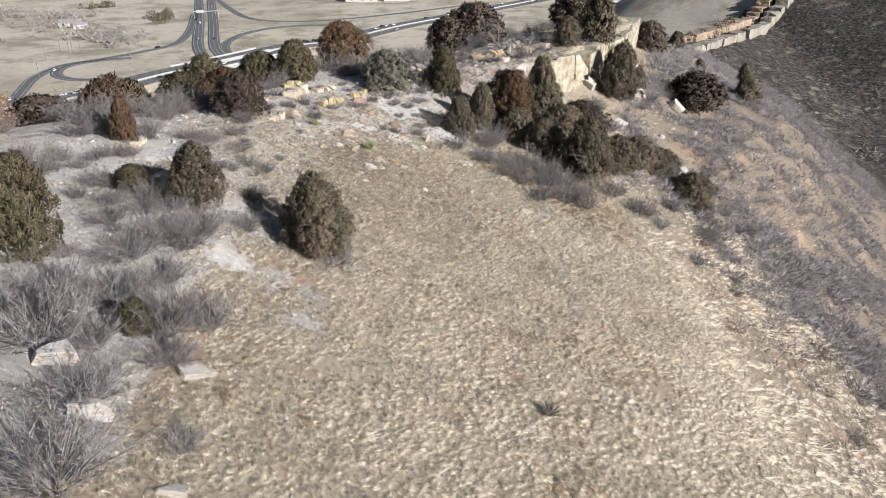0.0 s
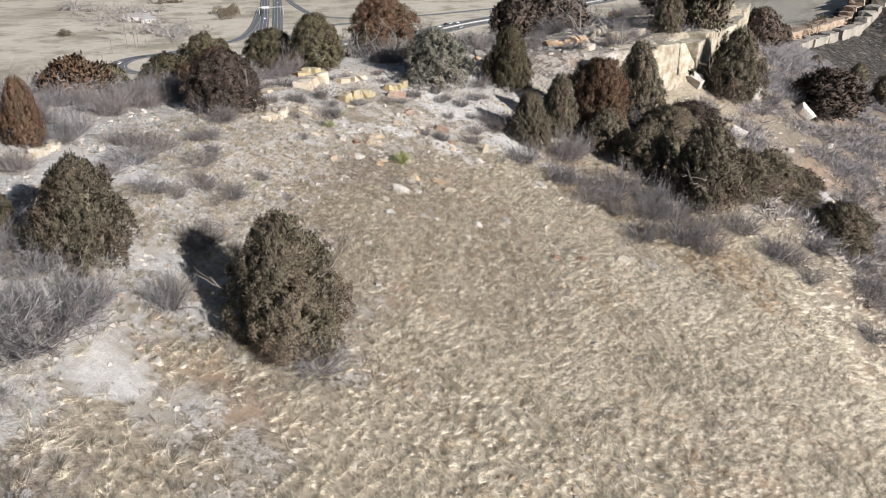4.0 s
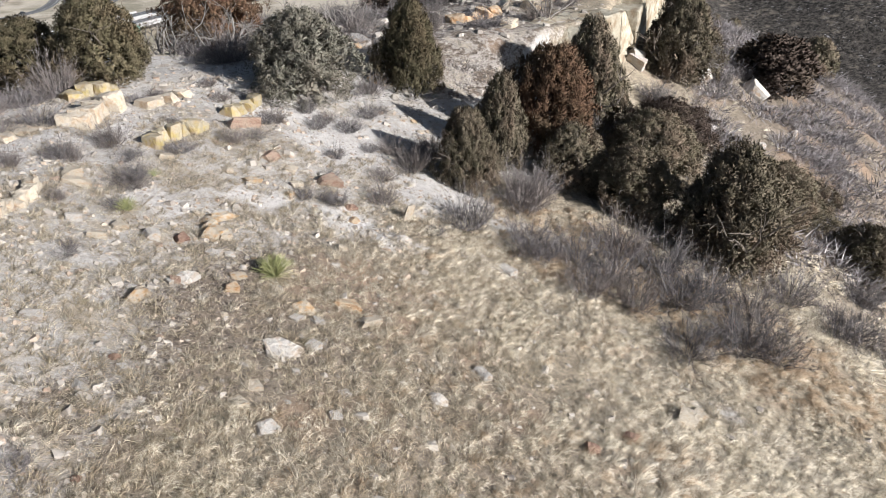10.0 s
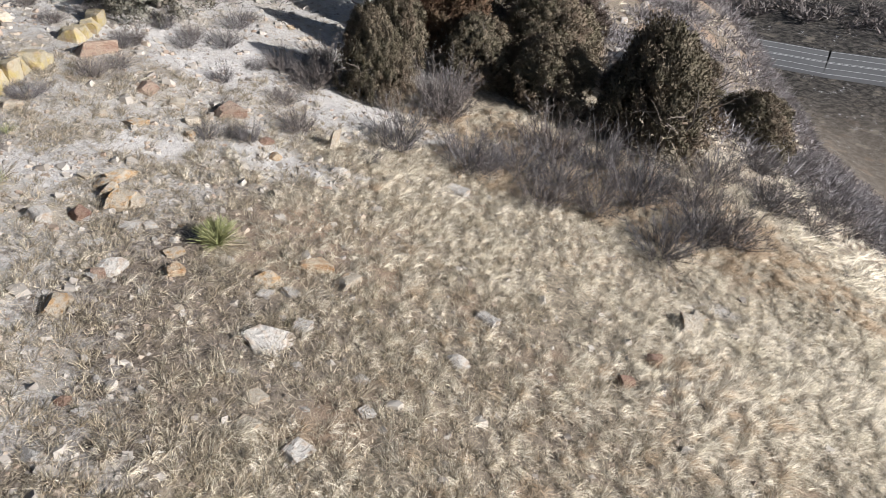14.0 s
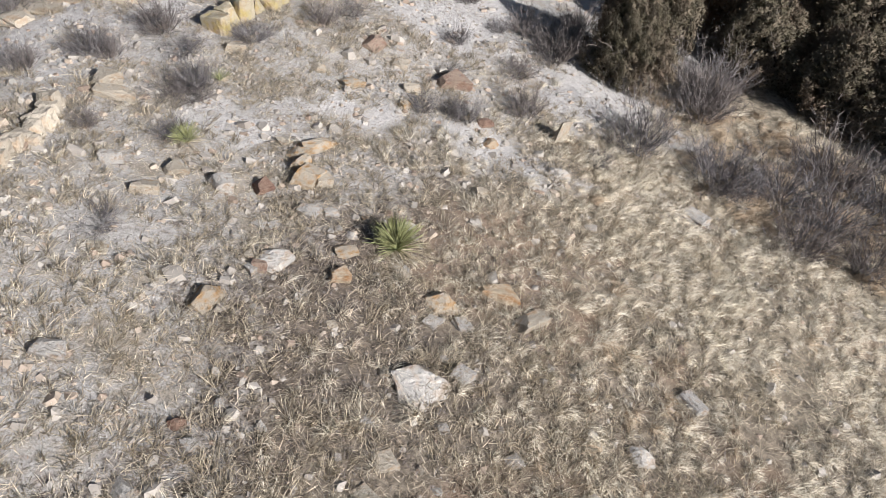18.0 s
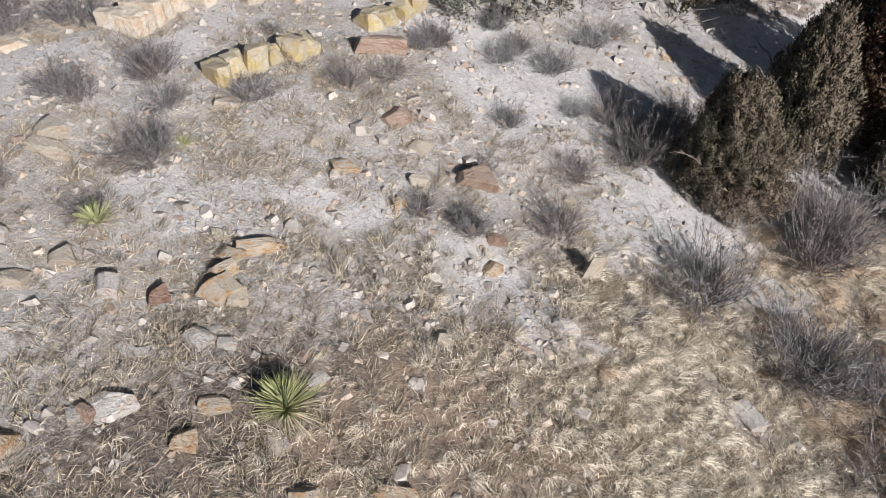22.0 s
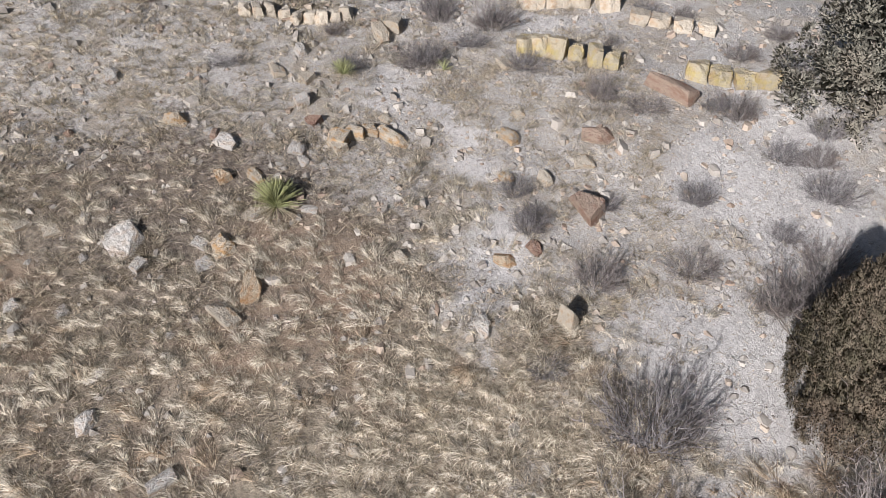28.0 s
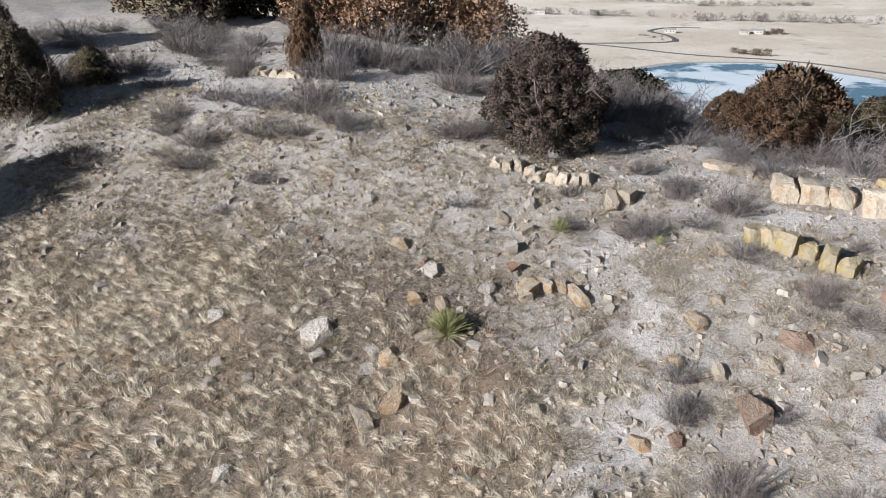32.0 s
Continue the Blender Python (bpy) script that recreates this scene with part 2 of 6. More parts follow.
M_STUBBLE = leafy("grey_brown_stubble", (0.28, 0.232, 0.175), (0.56, 0.485, 0.37), (0.34, 0.285, 0.20), 0.60, 1.22, 0.9, 0.30, 0.8, tuft=0.36)
M_CRESTGRASS = leafy("pale_crest_grass", (0.54, 0.475, 0.37), (0.66, 0.60, 0.49), (0.48, 0.41, 0.30), 0.80, 1.15, 0.9, 0.30, 0.8, tuft=0.30)
M_STRAW = leafy("fallen_straw", (0.26, 0.21, 0.155), (0.60, 0.52, 0.40), (0.36, 0.29, 0.215), 0.6, 1.3, 0.9, 0.2)
M_YUCCA = leafy("yucca_leaves", (0.20, 0.225, 0.095), (0.34, 0.345, 0.17), (0.30, 0.285, 0.14), 0.65, 1.25, 0.55)
M_DRYYUCCA = leafy("dead_yucca_leaves", (0.40, 0.34, 0.24), (0.50, 0.43, 0.31), (0.30, 0.25, 0.18), 0.7, 1.2, 0.9)
M_ASPHALT = plain("worn_asphalt", (0.085, 0.085, 0.088), (0.135, 0.133, 0.132), 0.12, 0.9)
M_CONCRETE = plain("pale_concrete", (0.30, 0.29, 0.28), (0.40, 0.39, 0.375), 0.2, 0.9)
M_EARTH = plain("embankment_earth", (0.36, 0.305, 0.225), (0.47, 0.41, 0.32), 0.05, 0.95)
M_LINE = plain("road_paint", (0.50, 0.50, 0.48), (0.62, 0.62, 0.60), 2.0, 0.8)
M_STEEL = plain("galvanised_steel", (0.33, 0.34, 0.35), (0.45, 0.45, 0.46), 3.0, 0.5, 0.6)
M_POLE = plain("weathered_pole_wood", (0.13, 0.10, 0.075), (0.21, 0.17, 0.13), 3.0, 0.9)
M_SIGN = plain("green_road_sign", (0.012, 0.16, 0.10), (0.016, 0.20, 0.125), 2.0, 0.5)
M_TYRE = plain("black_tyre", (0.02, 0.02, 0.02), (0.03, 0.03, 0.03), 4.0, 0.8)
M_GLASS = plain("dark_car_glass", (0.02, 0.025, 0.03), (0.03, 0.035, 0.04), 3.0, 0.15, 0.0, 0.6)
M_FARTREE = leafy("bare_grey_far_trees", (0.24, 0.22, 0.20), (0.34, 0.315, 0.29), (0.27, 0.24, 0.21), 0.7, 1.25, 0.95)
M_WALLPAINT = plain("pale_house_paint", (0.38, 0.35, 0.32), (0.47, 0.44, 0.41), 0.4, 0.8)
M_ROOF = plain("grey_roofing", (0.20, 0.19, 0.19), (0.30, 0.29, 0.28), 0.5, 0.9)


def water_material():
    k = Nodes("lake_ice_and_water", 0.25, 0.5)
    co = k.coords(True)
    ice = k.span(k.noise(co, 0.012, 5, 0.6), 0.43, 0.49)
    tone = k.mix(k.noise(co, 0.04, 5, 0.7), (0.50, 0.60, 0.66), (0.72, 0.76, 0.78))
    col = k.mix(ice, (0.035, 0.115, 0.19), tone)
    k.link(k.span(ice, 0, 1, 0.18, 0.55), k.p.inputs["Roughness"])
    k.bump(k.noise(co, 0.8, 4), 0.15, 0.1)
    return k.done(col)


M_WATER = water_material()
CAR_PAINTS = [plain("car_paint_" + n, c, c, 2.0, 0.35, 0.2, 0.5) for n, c in
              (("white", (0.75, 0.75, 0.74)), ("dark", (0.03, 0.03, 0.035)), ("silver", (0.42, 0.43, 0.45)))]


# ---- shared makers ----
def mesh_data(name, verts, faces, material, smooth=False, normals=None):
    """A mesh from numpy arrays: faces all triangles or all quads; normals, if given, one for each vertex."""
    verts, faces = np.asarray(verts, float).reshape(-1, 3), np.asarray(faces, int)
    me = bpy.data.meshes.new(name)
    n, k = faces.shape
    me.vertices.add(len(verts))
    me.vertices.foreach_set("co", verts.ravel())
    me.loops.add(n * k)
    me.loops.foreach_set("vertex_index", faces.ravel())
    me.polygons.add(n)
    me.polygons.foreach_set("loop_start", np.arange(0, n * k, k))
    if smooth:
        me.polygons.foreach_set("use_smooth", np.ones(n, bool))
    else:
        me.polygons.foreach_set("use_smooth", np.zeros(n, bool))
    me.materials.append(material)
    me.update(calc_edges=True)
    if normals is not None:
        me.attributes.new("custom_normal", "FLOAT_VECTOR", "POINT").data.foreach_set("vector", np.asarray(normals, np.float32).ravel())
    return me


def face_along(verts, faces, normals):
    """Turn triangles so that their front lies along their vertices' normals."""
    a, b, c = verts[faces[:, 0]], verts[faces[:, 1]], verts[faces[:, 2]]
    wrong = (np.cross(b - a, c - a) * normals[faces[:, 0]]).sum(1) < 0
    faces = faces.copy()
    faces[wrong] = faces[wrong][:, ::-1]
    return faces


def unit(v):
    return v / (np.linalg.norm(v, axis=-1, keepdims=True) + 1e-9)


def under(ob, parent):
    ob.parent = parent
    return ob


def bm_mesh(name, bm, material, smooth=False):
    me = bpy.data.meshes.new(name)
    bm.to_mesh(me)
    bm.free()
    me.materials.append(material)
    me.polygons.foreach_set("use_smooth", np.full(len(me.polygons), smooth))
    return me


def part(name, bm, material, parent, label="", smooth=False):
    ob = under(new(name, bm_mesh(name, bm, material, smooth)), parent)
    return tagged(ob, label) if label else ob


def box(bm, size, at=(0, 0, 0), turn=0.0):
    m = pose(*at, 0, 0, turn) @ Matrix.Diagonal((*size, 1))
    return bmesh.ops.create_cube(bm, size=1, matrix=m)["verts"]


def hash2(i, j, seed):
    v = np.sin(i * 127.1 + j * 311.7 + seed * 74.7) * 43758.5453
    return v - np.floor(v)


def vnoise(x, y, seed=0):
    i, j = np.floor(x), np.floor(y)
    a, b = x - i, y - j
    a, b = a * a * (3 - 2 * a), b * b * (3 - 2 * b)
    return (hash2(i, j, seed) * (1 - a) + hash2(i + 1, j, seed) * a) * (1 - b) + (hash2(i, j + 1, seed) * (1 - a) + hash2(i + 1, j + 1, seed) * a) * b - 0.5


def fbm(x, y, seed=0, octaves=3):
    return sum(vnoise(x * 2 ** o + 17.3 * o, y * 2 ** o, seed + o) / 1.8 ** o for o in range(octaves))


# ---- the ground ----


def soft(u, w=2.0):
    return w * np.logaddexp(0.0, np.asarray(u, float) / w)


def step(a, b, u):
    q = np.clip((np.asarray(u, float) - a) / (b - a), 0.0, 1.0)
    return q * q * (3 - 2 * q)


PLAIN, VALLEY = -90.0, -50.0


def flank(x, y):
    """The ridge: a broad crest that rolls over into the grassy flank towards +x."""
    v = 62 - soft(62 - y / 1.2, 1.5)
    v = 8 + soft(v - 8, 1.5)
    u = (x - 0.30 * soft(y - 75, 4.0)) / 1.2
    v = (v - 45) / 30
    z = 13.85 + 0.851 * v + 2.178 * v * v + 0.117 * soft(-(np.maximum(u, -24) + 9)) - 0.391 * soft(u + 8)
    z = z + 0.172 * soft(u - 2) - 0.52 * soft(u - 14, 3.0) + 0.0721 * v * soft(u + 8)
    # the crest swells on its west side
    swell = step(-8.5, -14, x) * step(24, 36, y) * (1 - 0.75 * step(48, 62, y))
    return 1.2 * z + 1.15 * swell


def cliff_x(y):
    """Where the cliff's edge runs at each y."""
    return np.interp(y, [66.0, 80.2, 87.6, 102.0, 122.0], [-6.0, 8.6, 15.2, 23.4, 29.8])


def cliff_side(x, y):
    """Metres left of the cliff's edge (negative: below it)."""
    wob = 0.4 * np.sin(y * 0.55) + 0.3 * np.sin(y * 1.3 + 1.0)
    return -(x - cliff_x(y)) * 0.82 + wob


def terrain(x, y):
    x, y = np.asarray(x, float), np.asarray(y, float)
    z = flank(x, y)
    # the rock shelf above the cliff
    side = cliff_side(x, y)
    near_cliff = step(76, 81, y) * (1 - step(112, 124, y))
    talus = 13.4 - 0.50 * np.maximum(-side, 0) - 0.8 * soft(-side - 20, 1.5)
    z = z + near_cliff * np.maximum(talus - z, 0) * step(0.5, -0.5, side)
    on = step(-0.5, 0.5, side) * near_cliff
    z = z + on * np.maximum(16.6 + 0.01 * (y - 80) - z, 0)
    # the brow where the ridge falls away to the plain
    brow = (x + 26) * -0.826 + (y - 54) * 0.562
    z = z - 0.6 * soft(brow, 3.0) - 0.25 * soft(brow - 40, 8.0)
    z = z - 0.10 * soft(y - 150, 10.0)
    # valley on the right with its road, and the plain on the left
    floor = PLAIN + (VALLEY - PLAIN) * step(-60, 60, x - 0.55 * (y - 100))
    z = floor + soft(z - floor, 3.0)
    # dark hills across the valley
    off = (x - 86) * 0.77 - (y - 318) * 0.64
    along = (x - 86) * 0.64 + (y - 318) * 0.77
    h1 = -26 - 0.30 * soft(off, 3.0) - 0.12 * soft(-off - 9, 2.5) - 0.42 * soft(-off - 90, 8.0) - 0.5 * soft(-along - 10, 6.0)
    h2 = VALLEY - 3 + 0.42 * soft((x - 250) * 0.75 + (y - 215) * 0.66 + 8, 6.0)
    h2 = 2 - soft(2 - h2, 10.0) - 0.12 * soft(-off - 6, 4.0) - 0.42 * soft(-off - 90, 8.0)
    z = np.maximum(z, np.maximum(h1, h2))
    return z


def brow_of(x, y):
    return (x + 26) * -0.826 + (y - 54) * 0.562


def far_hill(x, y):
    """1 on the dark hills across the valley, 0 on the near ridge and the plain."""
    return step(-30, 10, (x - 86) * 0.77 - (y - 318) * 0.64 + 12) * step(150, 230, x * 0.62 + y * 0.78)


def ground_z(x, y):
    x, y = np.asarray(x, float), np.asarray(y, float)
    z = terrain(x, y)
    near = 1 - step(120, 260, np.hypot(x, y - 45))
    z = z + near * (0.30 * fbm(x / 5.0, y / 5.0, 3) + 0.13 * fbm(x / 1.1, y / 1.1, 9))
    hill = far_hill(x, y) * (1 - near)
    z = z + hill * 5.0 * fbm(x / 34.0, y / 34.0, 21, 4) * step(VALLEY, VALLEY + 8, z)
    return z


def meadow(x, y):
    """How much dry grass grows: 1 on the golden flank, 0 on the dusty crest."""
    x, y = np.asarray(x, float), np.asarray(y, float)
    edge = -9.5 + 2.0 * step(25, 45, y) + 4.6 * step(46, 58, y) + 3.4 * step(55, 64, y) + 8.0 * step(62, 74, y)
    wob = 6.0 * fbm(x / 5.0, y / 5.0, 31) + 2.0 * fbm(x / 1.4, y / 1.4, 33)
    g = step(-3.6, 3.4, x - edge + wob)
    # the washed gravel strip along the foot of the brush
    rill = np.abs((x - 1.0) * 0.71 + (y - 61.0) * 0.70 + 0.4 - 1.6 * fbm(x / 3.0, y / 3.0, 35)) + 8 * step(0.0, -1.5, (x - 0.5) * 0.7 - (y - 61.5) * 0.7)
    g = g * (1 - 0.55 * step(1.2, 0.1, rill) * step(12.5, 9.0, x) * step(-0.25, 0.15, vnoise(x / 1.2, y / 1.2, 36)))
    return np.clip(g, 0, 1)


def bare(x, y):
    """Washed white patches where nothing grows."""
    x, y = np.asarray(x, float), np.asarray(y, float)
    b = 0.0 * x
    wx, wy = x + 1.6 * fbm(x / 1.7, y / 1.7, 81), y + 1.6 * fbm(x / 1.7, y / 1.7, 82)
    for cx, cy, rx, ry in ((-2.7, 60.3, 1.5, 0.8), (0.2, 64.6, 1.3, 2.2), (-3.6, 67.4, 2.6, 1.7), (-9.4, 59.6, 1.0, 1.0), (-13.4, 61.6, 1.0, 1.7), (-15.6, 44.6, 2.4, 1.4), (-7.0, 60.6, 1.3, 0.7),
                           (-5.6, 69.0, 2.2, 1.4), (-18.0, 40.6, 2.2, 1.6), (-10.4, 33.4, 1.2, 0.9), (-11.8, 64.6, 0.8, 1.8), (2.4, 63.0, 0.9, 0.9)):
        b = np.maximum(b, step(1.35, 0.55, np.hypot((wx - cx) / rx, (wy - cy) / ry)))
    return b


def grow_lines(a, b, fine, low, high, rate):
    lines = list(np.arange(a, b + 1e-6, fine))
    for sign, limit, start in ((-1, low, a), (1, high, b)):
        gap, at, more = fine, start, []
        while abs(at) < abs(limit) if sign * at > 0 else True:
            gap *= rate
            at += sign * gap
            more.append(at)
        lines = more[::-1] + lines if sign < 0 else lines + more
    return np.array(lines)


def build_ground():
    xs = grow_lines(-25, 27, 0.34, -4700, 4700, 1.055)
    ys = grow_lines(13, 82, 0.34, -2500, 4900, 1.055)
    gx, gy = np.meshgrid(xs, ys)
    gz = ground_z(gx, gy)
    h, w = gx.shape
    idx = np.arange(h * w).reshape(h, w)
    quads = np.stack([idx[:-1, :-1], idx[:-1, 1:], idx[1:, 1:], idx[1:, :-1]], -1).reshape(-1, 4)
    me = mesh_data("ground", np.stack([gx, gy, gz], -1), quads, M_GROUND, True)
    cover = me.color_attributes.new("cover", "FLOAT_COLOR", "POINT")
    m = meadow(gx, gy)
    shrubby = step(12, 26, gx - 0.3 * np.maximum(gy - 75, 0))
    dust = np.clip(1.0 - 0.95 * m, 0, 1)
    patch = np.exp(-(((gx + 5.5) / 3.6) ** 2 + ((gy - 54.5) / 4.2) ** 2))
    dust = np.clip(dust - 0.75 * patch, 0, 1)
    dust = np.clip(dust - 0.5 * np.exp(-(((gx + 9) / 5) ** 2 + ((gy - 44) / 8) ** 2)), 0, 1)
    dust = np.where(shrubby > 0, dust * (1 - shrubby) + 0.12 * shrubby, dust)
    dust = np.clip(dust + 1.1 * bare(gx, gy), 0, 2)
    dust = np.where((cliff_side(gx, gy) > 0.5) & (gy > 76), np.minimum(dust, 0.45), dust)
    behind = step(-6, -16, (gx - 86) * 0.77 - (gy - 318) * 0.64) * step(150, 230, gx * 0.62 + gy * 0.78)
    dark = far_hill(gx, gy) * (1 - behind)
    tan = np.maximum(step(-45, -75, gz), behind) * (1 - dark)
    # the same dark mottle, at part strength, below the brow and on the valley floor
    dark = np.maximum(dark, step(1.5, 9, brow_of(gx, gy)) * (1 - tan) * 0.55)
    dark = np.maximum(dark, 0.6 * step(-38, -46, gz) * step(40, 80, gx) * (1 - tan))
    thatch = np.clip(m * (1 - 0.85 * patch) * (1 - 0.7 * np.exp(-(((gx + 0.3) / 4.2) ** 2 + ((gy - 50.0) / 5.0) ** 2))), 0, 1) * (1 - 0.85 * shrubby)
    thatch = np.where(tan > 0.5, step(-230, -400, gx + 0.9 * np.maximum(gy - 250, 0)), thatch)
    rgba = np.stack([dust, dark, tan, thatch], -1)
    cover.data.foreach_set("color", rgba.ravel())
    return tagged(new("ground", me), "dusty stony ridge falling to a tan plain and a dark valley", "ground", kind="structure")


build_ground()


# ---- the plain: roads, bridge, lake, far woods ----
def smooth_line(points, n=10):
    p = np.array(points, float)
    p = np.vstack([2 * p[0] - p[1], p, 2 * p[-1] - p[-2]])
    out = []
    for i in range(1, len(p) - 2):
        for t in np.linspace(0, 1, n, endpoint=False):
            a, b, c, e = p[i - 1], p[i], p[i + 1], p[i + 2]
            out.append(0.5 * (2 * b + (c - a) * t + (2 * a - 5 * b + 4 * c - e) * t ** 2 + (3 * b - a - 3 * c + e) * t ** 3))
    out.append(p[-2])
    return np.array(out)


def offset_line(line, side):
    d = np.gradient(line[:, :2], axis=0)
    d /= np.linalg.norm(d, axis=1)[:, None]
    out = line.copy()
    out[:, 0] += d[:, 1] * side
    out[:, 1] -= d[:, 0] * side
    return out


def swept(name, line, profile, material, parent=None):
    """A profile of (sideways, up) points swept along a line."""
    rows = []
    for s, u in profile:
        r = offset_line(line, s)
        r[:, 2] += u
        rows.append(r)
    v = np.stack(rows, 1)
    n, k = v.shape[:2]
    idx = np.arange(n * k).reshape(n, k)
    q = np.stack([idx[:-1, :-1], idx[:-1, 1:], idx[1:, 1:], idx[1:, :-1]], -1).reshape(-1, 4)
    ob = new(name, mesh_data(name, v.reshape(-1, 3), q, material))
    if parent:
        ob.parent = parent
    return ob


def road(points, width, label, z=PLAIN, lanes=(), rise=None):
    line = smooth_line([(x, y, z + 0.35) for x, y in points])
    if rise is not None:
        line[:, 2] += rise(line)
    ob = swept("road", line, [(-width / 2 - 1.5, -0.5), (-width / 2, 0), (width / 2, 0), (width / 2 + 1.5, -0.5)], M_ASPHALT)
    tagged(ob, label, "road", kind="structure")
    for s in (-width / 2 + 0.9, width / 2 - 0.9, *lanes):
        swept("road_marking", line, [(s - 0.11, 0.05), (s + 0.11, 0.05)], M_LINE, ob)
    return line


def hump(line):
    """The highway climbs an embankment on both sides of its bridge."""
    d = np.hypot(line[:, 0] + 164, line[:, 1] - 605)
    return 7.5 * (1 - step(50, 170, d))


HIGHWAY = [(-345, 400), (-302, 442), (-265, 479), (-236, 510), (-198, 554), (-167, 600), (-134, 658), (-97, 735), (-49, 822), (-2, 885), (44, 947), (130, 1062), (240, 1210)]
for side, name in ((-9.5, "dark asphalt highway carriageway with white lines"), (9.5, "worn asphalt highway carriageway beside a concrete strip")):
    base = smooth_line([(x, y, 0) for x, y in HIGHWAY], 6)
    road([tuple(q[:2]) for q in offset_line(base, side)[::3]], 13.0, name, lanes=(-2.0, 2.0), rise=hump)
spine = smooth_line([(x, y, PLAIN) for x, y in HIGHWAY])
spine[:, 2] += hump(spine)
median = swept("highway_median", spine, [(-1.0, 0.30), (-0.4, 0.36), (-0.2, 1.1), (0.2, 1.1), (0.4, 0.36), (1.0, 0.30)], M_CONCRETE)
tagged(median, "pale concrete median barrier between the carriageways", "road", kind="structure")
gap = np.hypot(spine[:, 0] + 164, spine[:, 1] - 605) > 44
first = int(np.argmin(gap))
last = len(gap) - int(np.argmin(gap[::-1]))
for piece in (spine[:first + 1], spine[last - 1:]):
    rows = []
    for s, grounded in ((-36, 1), (-17.2, 0), (17.2, 0), (36, 1)):
        r = offset_line(piece, s)
        r[:, 2] = np.where(grounded, PLAIN - 0.2, r[:, 2] + 0.22)
        if grounded:
            away = piece[:, 2] - PLAIN
            r[:, :2] = offset_line(piece, 0)[:, :2] + (r[:, :2] - piece[:, :2]) * ((18 + 2.2 * away) / 36)[:, None]
        rows.append(r)
    v = np.stack(rows, 1)
    n = len(v)
    idx = np.arange(n * 4).reshape(n, 4)
    q = np.stack([idx[:-1, :-1], idx[:-1, 1:], idx[1:, 1:], idx[1:, :-1]], -1).reshape(-1, 4)
    tagged(new("embankment", mesh_data("embankment", v.reshape(-1, 3), q, M_EARTH, True)), "grassy tan embankment under the highway", "embankment", kind="structure")


def build_bridge():
    top = new("highway_bridge")
    tagged(top, "pale concrete girder bridge carrying the highway", "bridge")
    span = spine[max(first - 1, 0):last + 1]
    for side in (-9.5, 9.5):
        line = offset_line(span, side)
        swept("deck", line, [(-7.6, 0.30), (-7.6, -1.6), (7.6, -1.6), (7.6, 0.30)], M_CONCRETE, top)
        for rail in (-7.4, 7.4):
            swept("parapet", line, [(rail - 0.2, 0.2), (rail - 0.2, 1.5), (rail + 0.2, 1.5), (rail + 0.2, 0.2)], M_CONCRETE, top)
        for f in (0.3, 0.62):
            p = line[int(f * (len(line) - 1))]
            for s in (-4.5, 0, 4.5):
                bm = bmesh.new()
                bmesh.ops.create_cone(bm, cap_ends=True, segments=10, radius1=0.6, radius2=0.6, depth=7, matrix=pose(p[0] + s * 0.8, p[1] - s * 0.4, PLAIN + 2.8))
                part("pier", bm, M_CONCRETE, top)
    return top


build_bridge()
road([(-352, 1170), (-320, 1056), (-262, 856), (-223, 716), (-199, 651), (-178, 590), (-140, 520)], 9.0, "two-lane road running under the highway bridge", lanes=(0.0,))
road([(-334, 1170), (-304, 1056), (-247, 856), (-208, 716), (-187, 661), (-165, 600), (-126, 530)], 9.0, "two-lane road beside its twin under the bridge", lanes=(0.0,))
road([(-261, 654), (-281, 644), (-297, 625), (-299, 604), (-290, 583), (-272, 570), (-244, 568), (-222, 560)], 7.0, "looping asphalt ramp on the plain", rise=lambda l: 2.0 * step(-260, -225, l[:, 0]))
road([(-272, 440), (-280, 490), (-293, 535), (-304, 576), (-304, 620), (-283, 648), (-262, 682), (-246, 722), (-255, 798), (-286, 922)], 7.0, "long curved asphalt ramp on the plain")
road([(-186, 676), (-197, 710), (-200, 747), (-193, 787), (-166, 824), (-121, 835), (-103, 809), (-108, 778)], 7.0, "asphalt loop ramp round a grass island")
road([(-295, 1056), (-252, 956), (-217, 890), (-180, 864), (-126, 872), (-55, 922), (40, 1010)], 6.0, "narrow road curving across the plain")
road([(-900, -60), (-948, 57), (-1010, 60), (-1061, 35), (-1110, 60), (-1117, 99)], 6.0, "pale farm road crossing the plain")
road([(-930, -300), (-905, -40), (-850, 80), (-830, 180), (-770, 260), (-700, 340)], 5.0, "gravel road along the lake shore")
road([(60, 330), (112, 250), (157, 187), (170, 172), (230, 110), (330, 10)], 19.0, "multi-lane asphalt road on the valley floor", VALLEY, (-0.4, 0.4, -4.5, 4.5))


def build_lake():
    shore = smooth_line([(-712, 12, 0), (-739, 36, 0), (-782, 71, 0), (-801, 118, 0), (-806, 160, 0), (-786, 188, 0), (-758, 217, 0), (-736, 243, 0),
                         (-690, 270, 0), (-600, 262, 0), (-500, 200, 0), (-470, 110, 0), (-520, 50, 0), (-620, 10, 0), (-690, 0, 0)], 6)[:, :2]
    bm = bmesh.new()
    c = shore.mean(0)
    face = bm.faces.new([bm.verts.new((*(c + (p - c)), PLAIN + 0.45)) for p in shore])
    bmesh.ops.triangulate(bm, faces=[face])
    tagged(new("water", bm_mesh("water", bm, M_WATER)), "half-frozen blue lake with pale ice", "lake", kind="structure")
    line = np.array([(*(c + (p - c) * 1.012), PLAIN + 0.1) for p in np.vstack([shore, shore[:1]])])
    tagged(swept("shore", line, [(-6, 0.1), (-2, 0.5), (3, 0.45), (9, 0.1)], M_CONCRETE), "pale sandy shore of the lake", "shore", kind="structure")


build_lake()


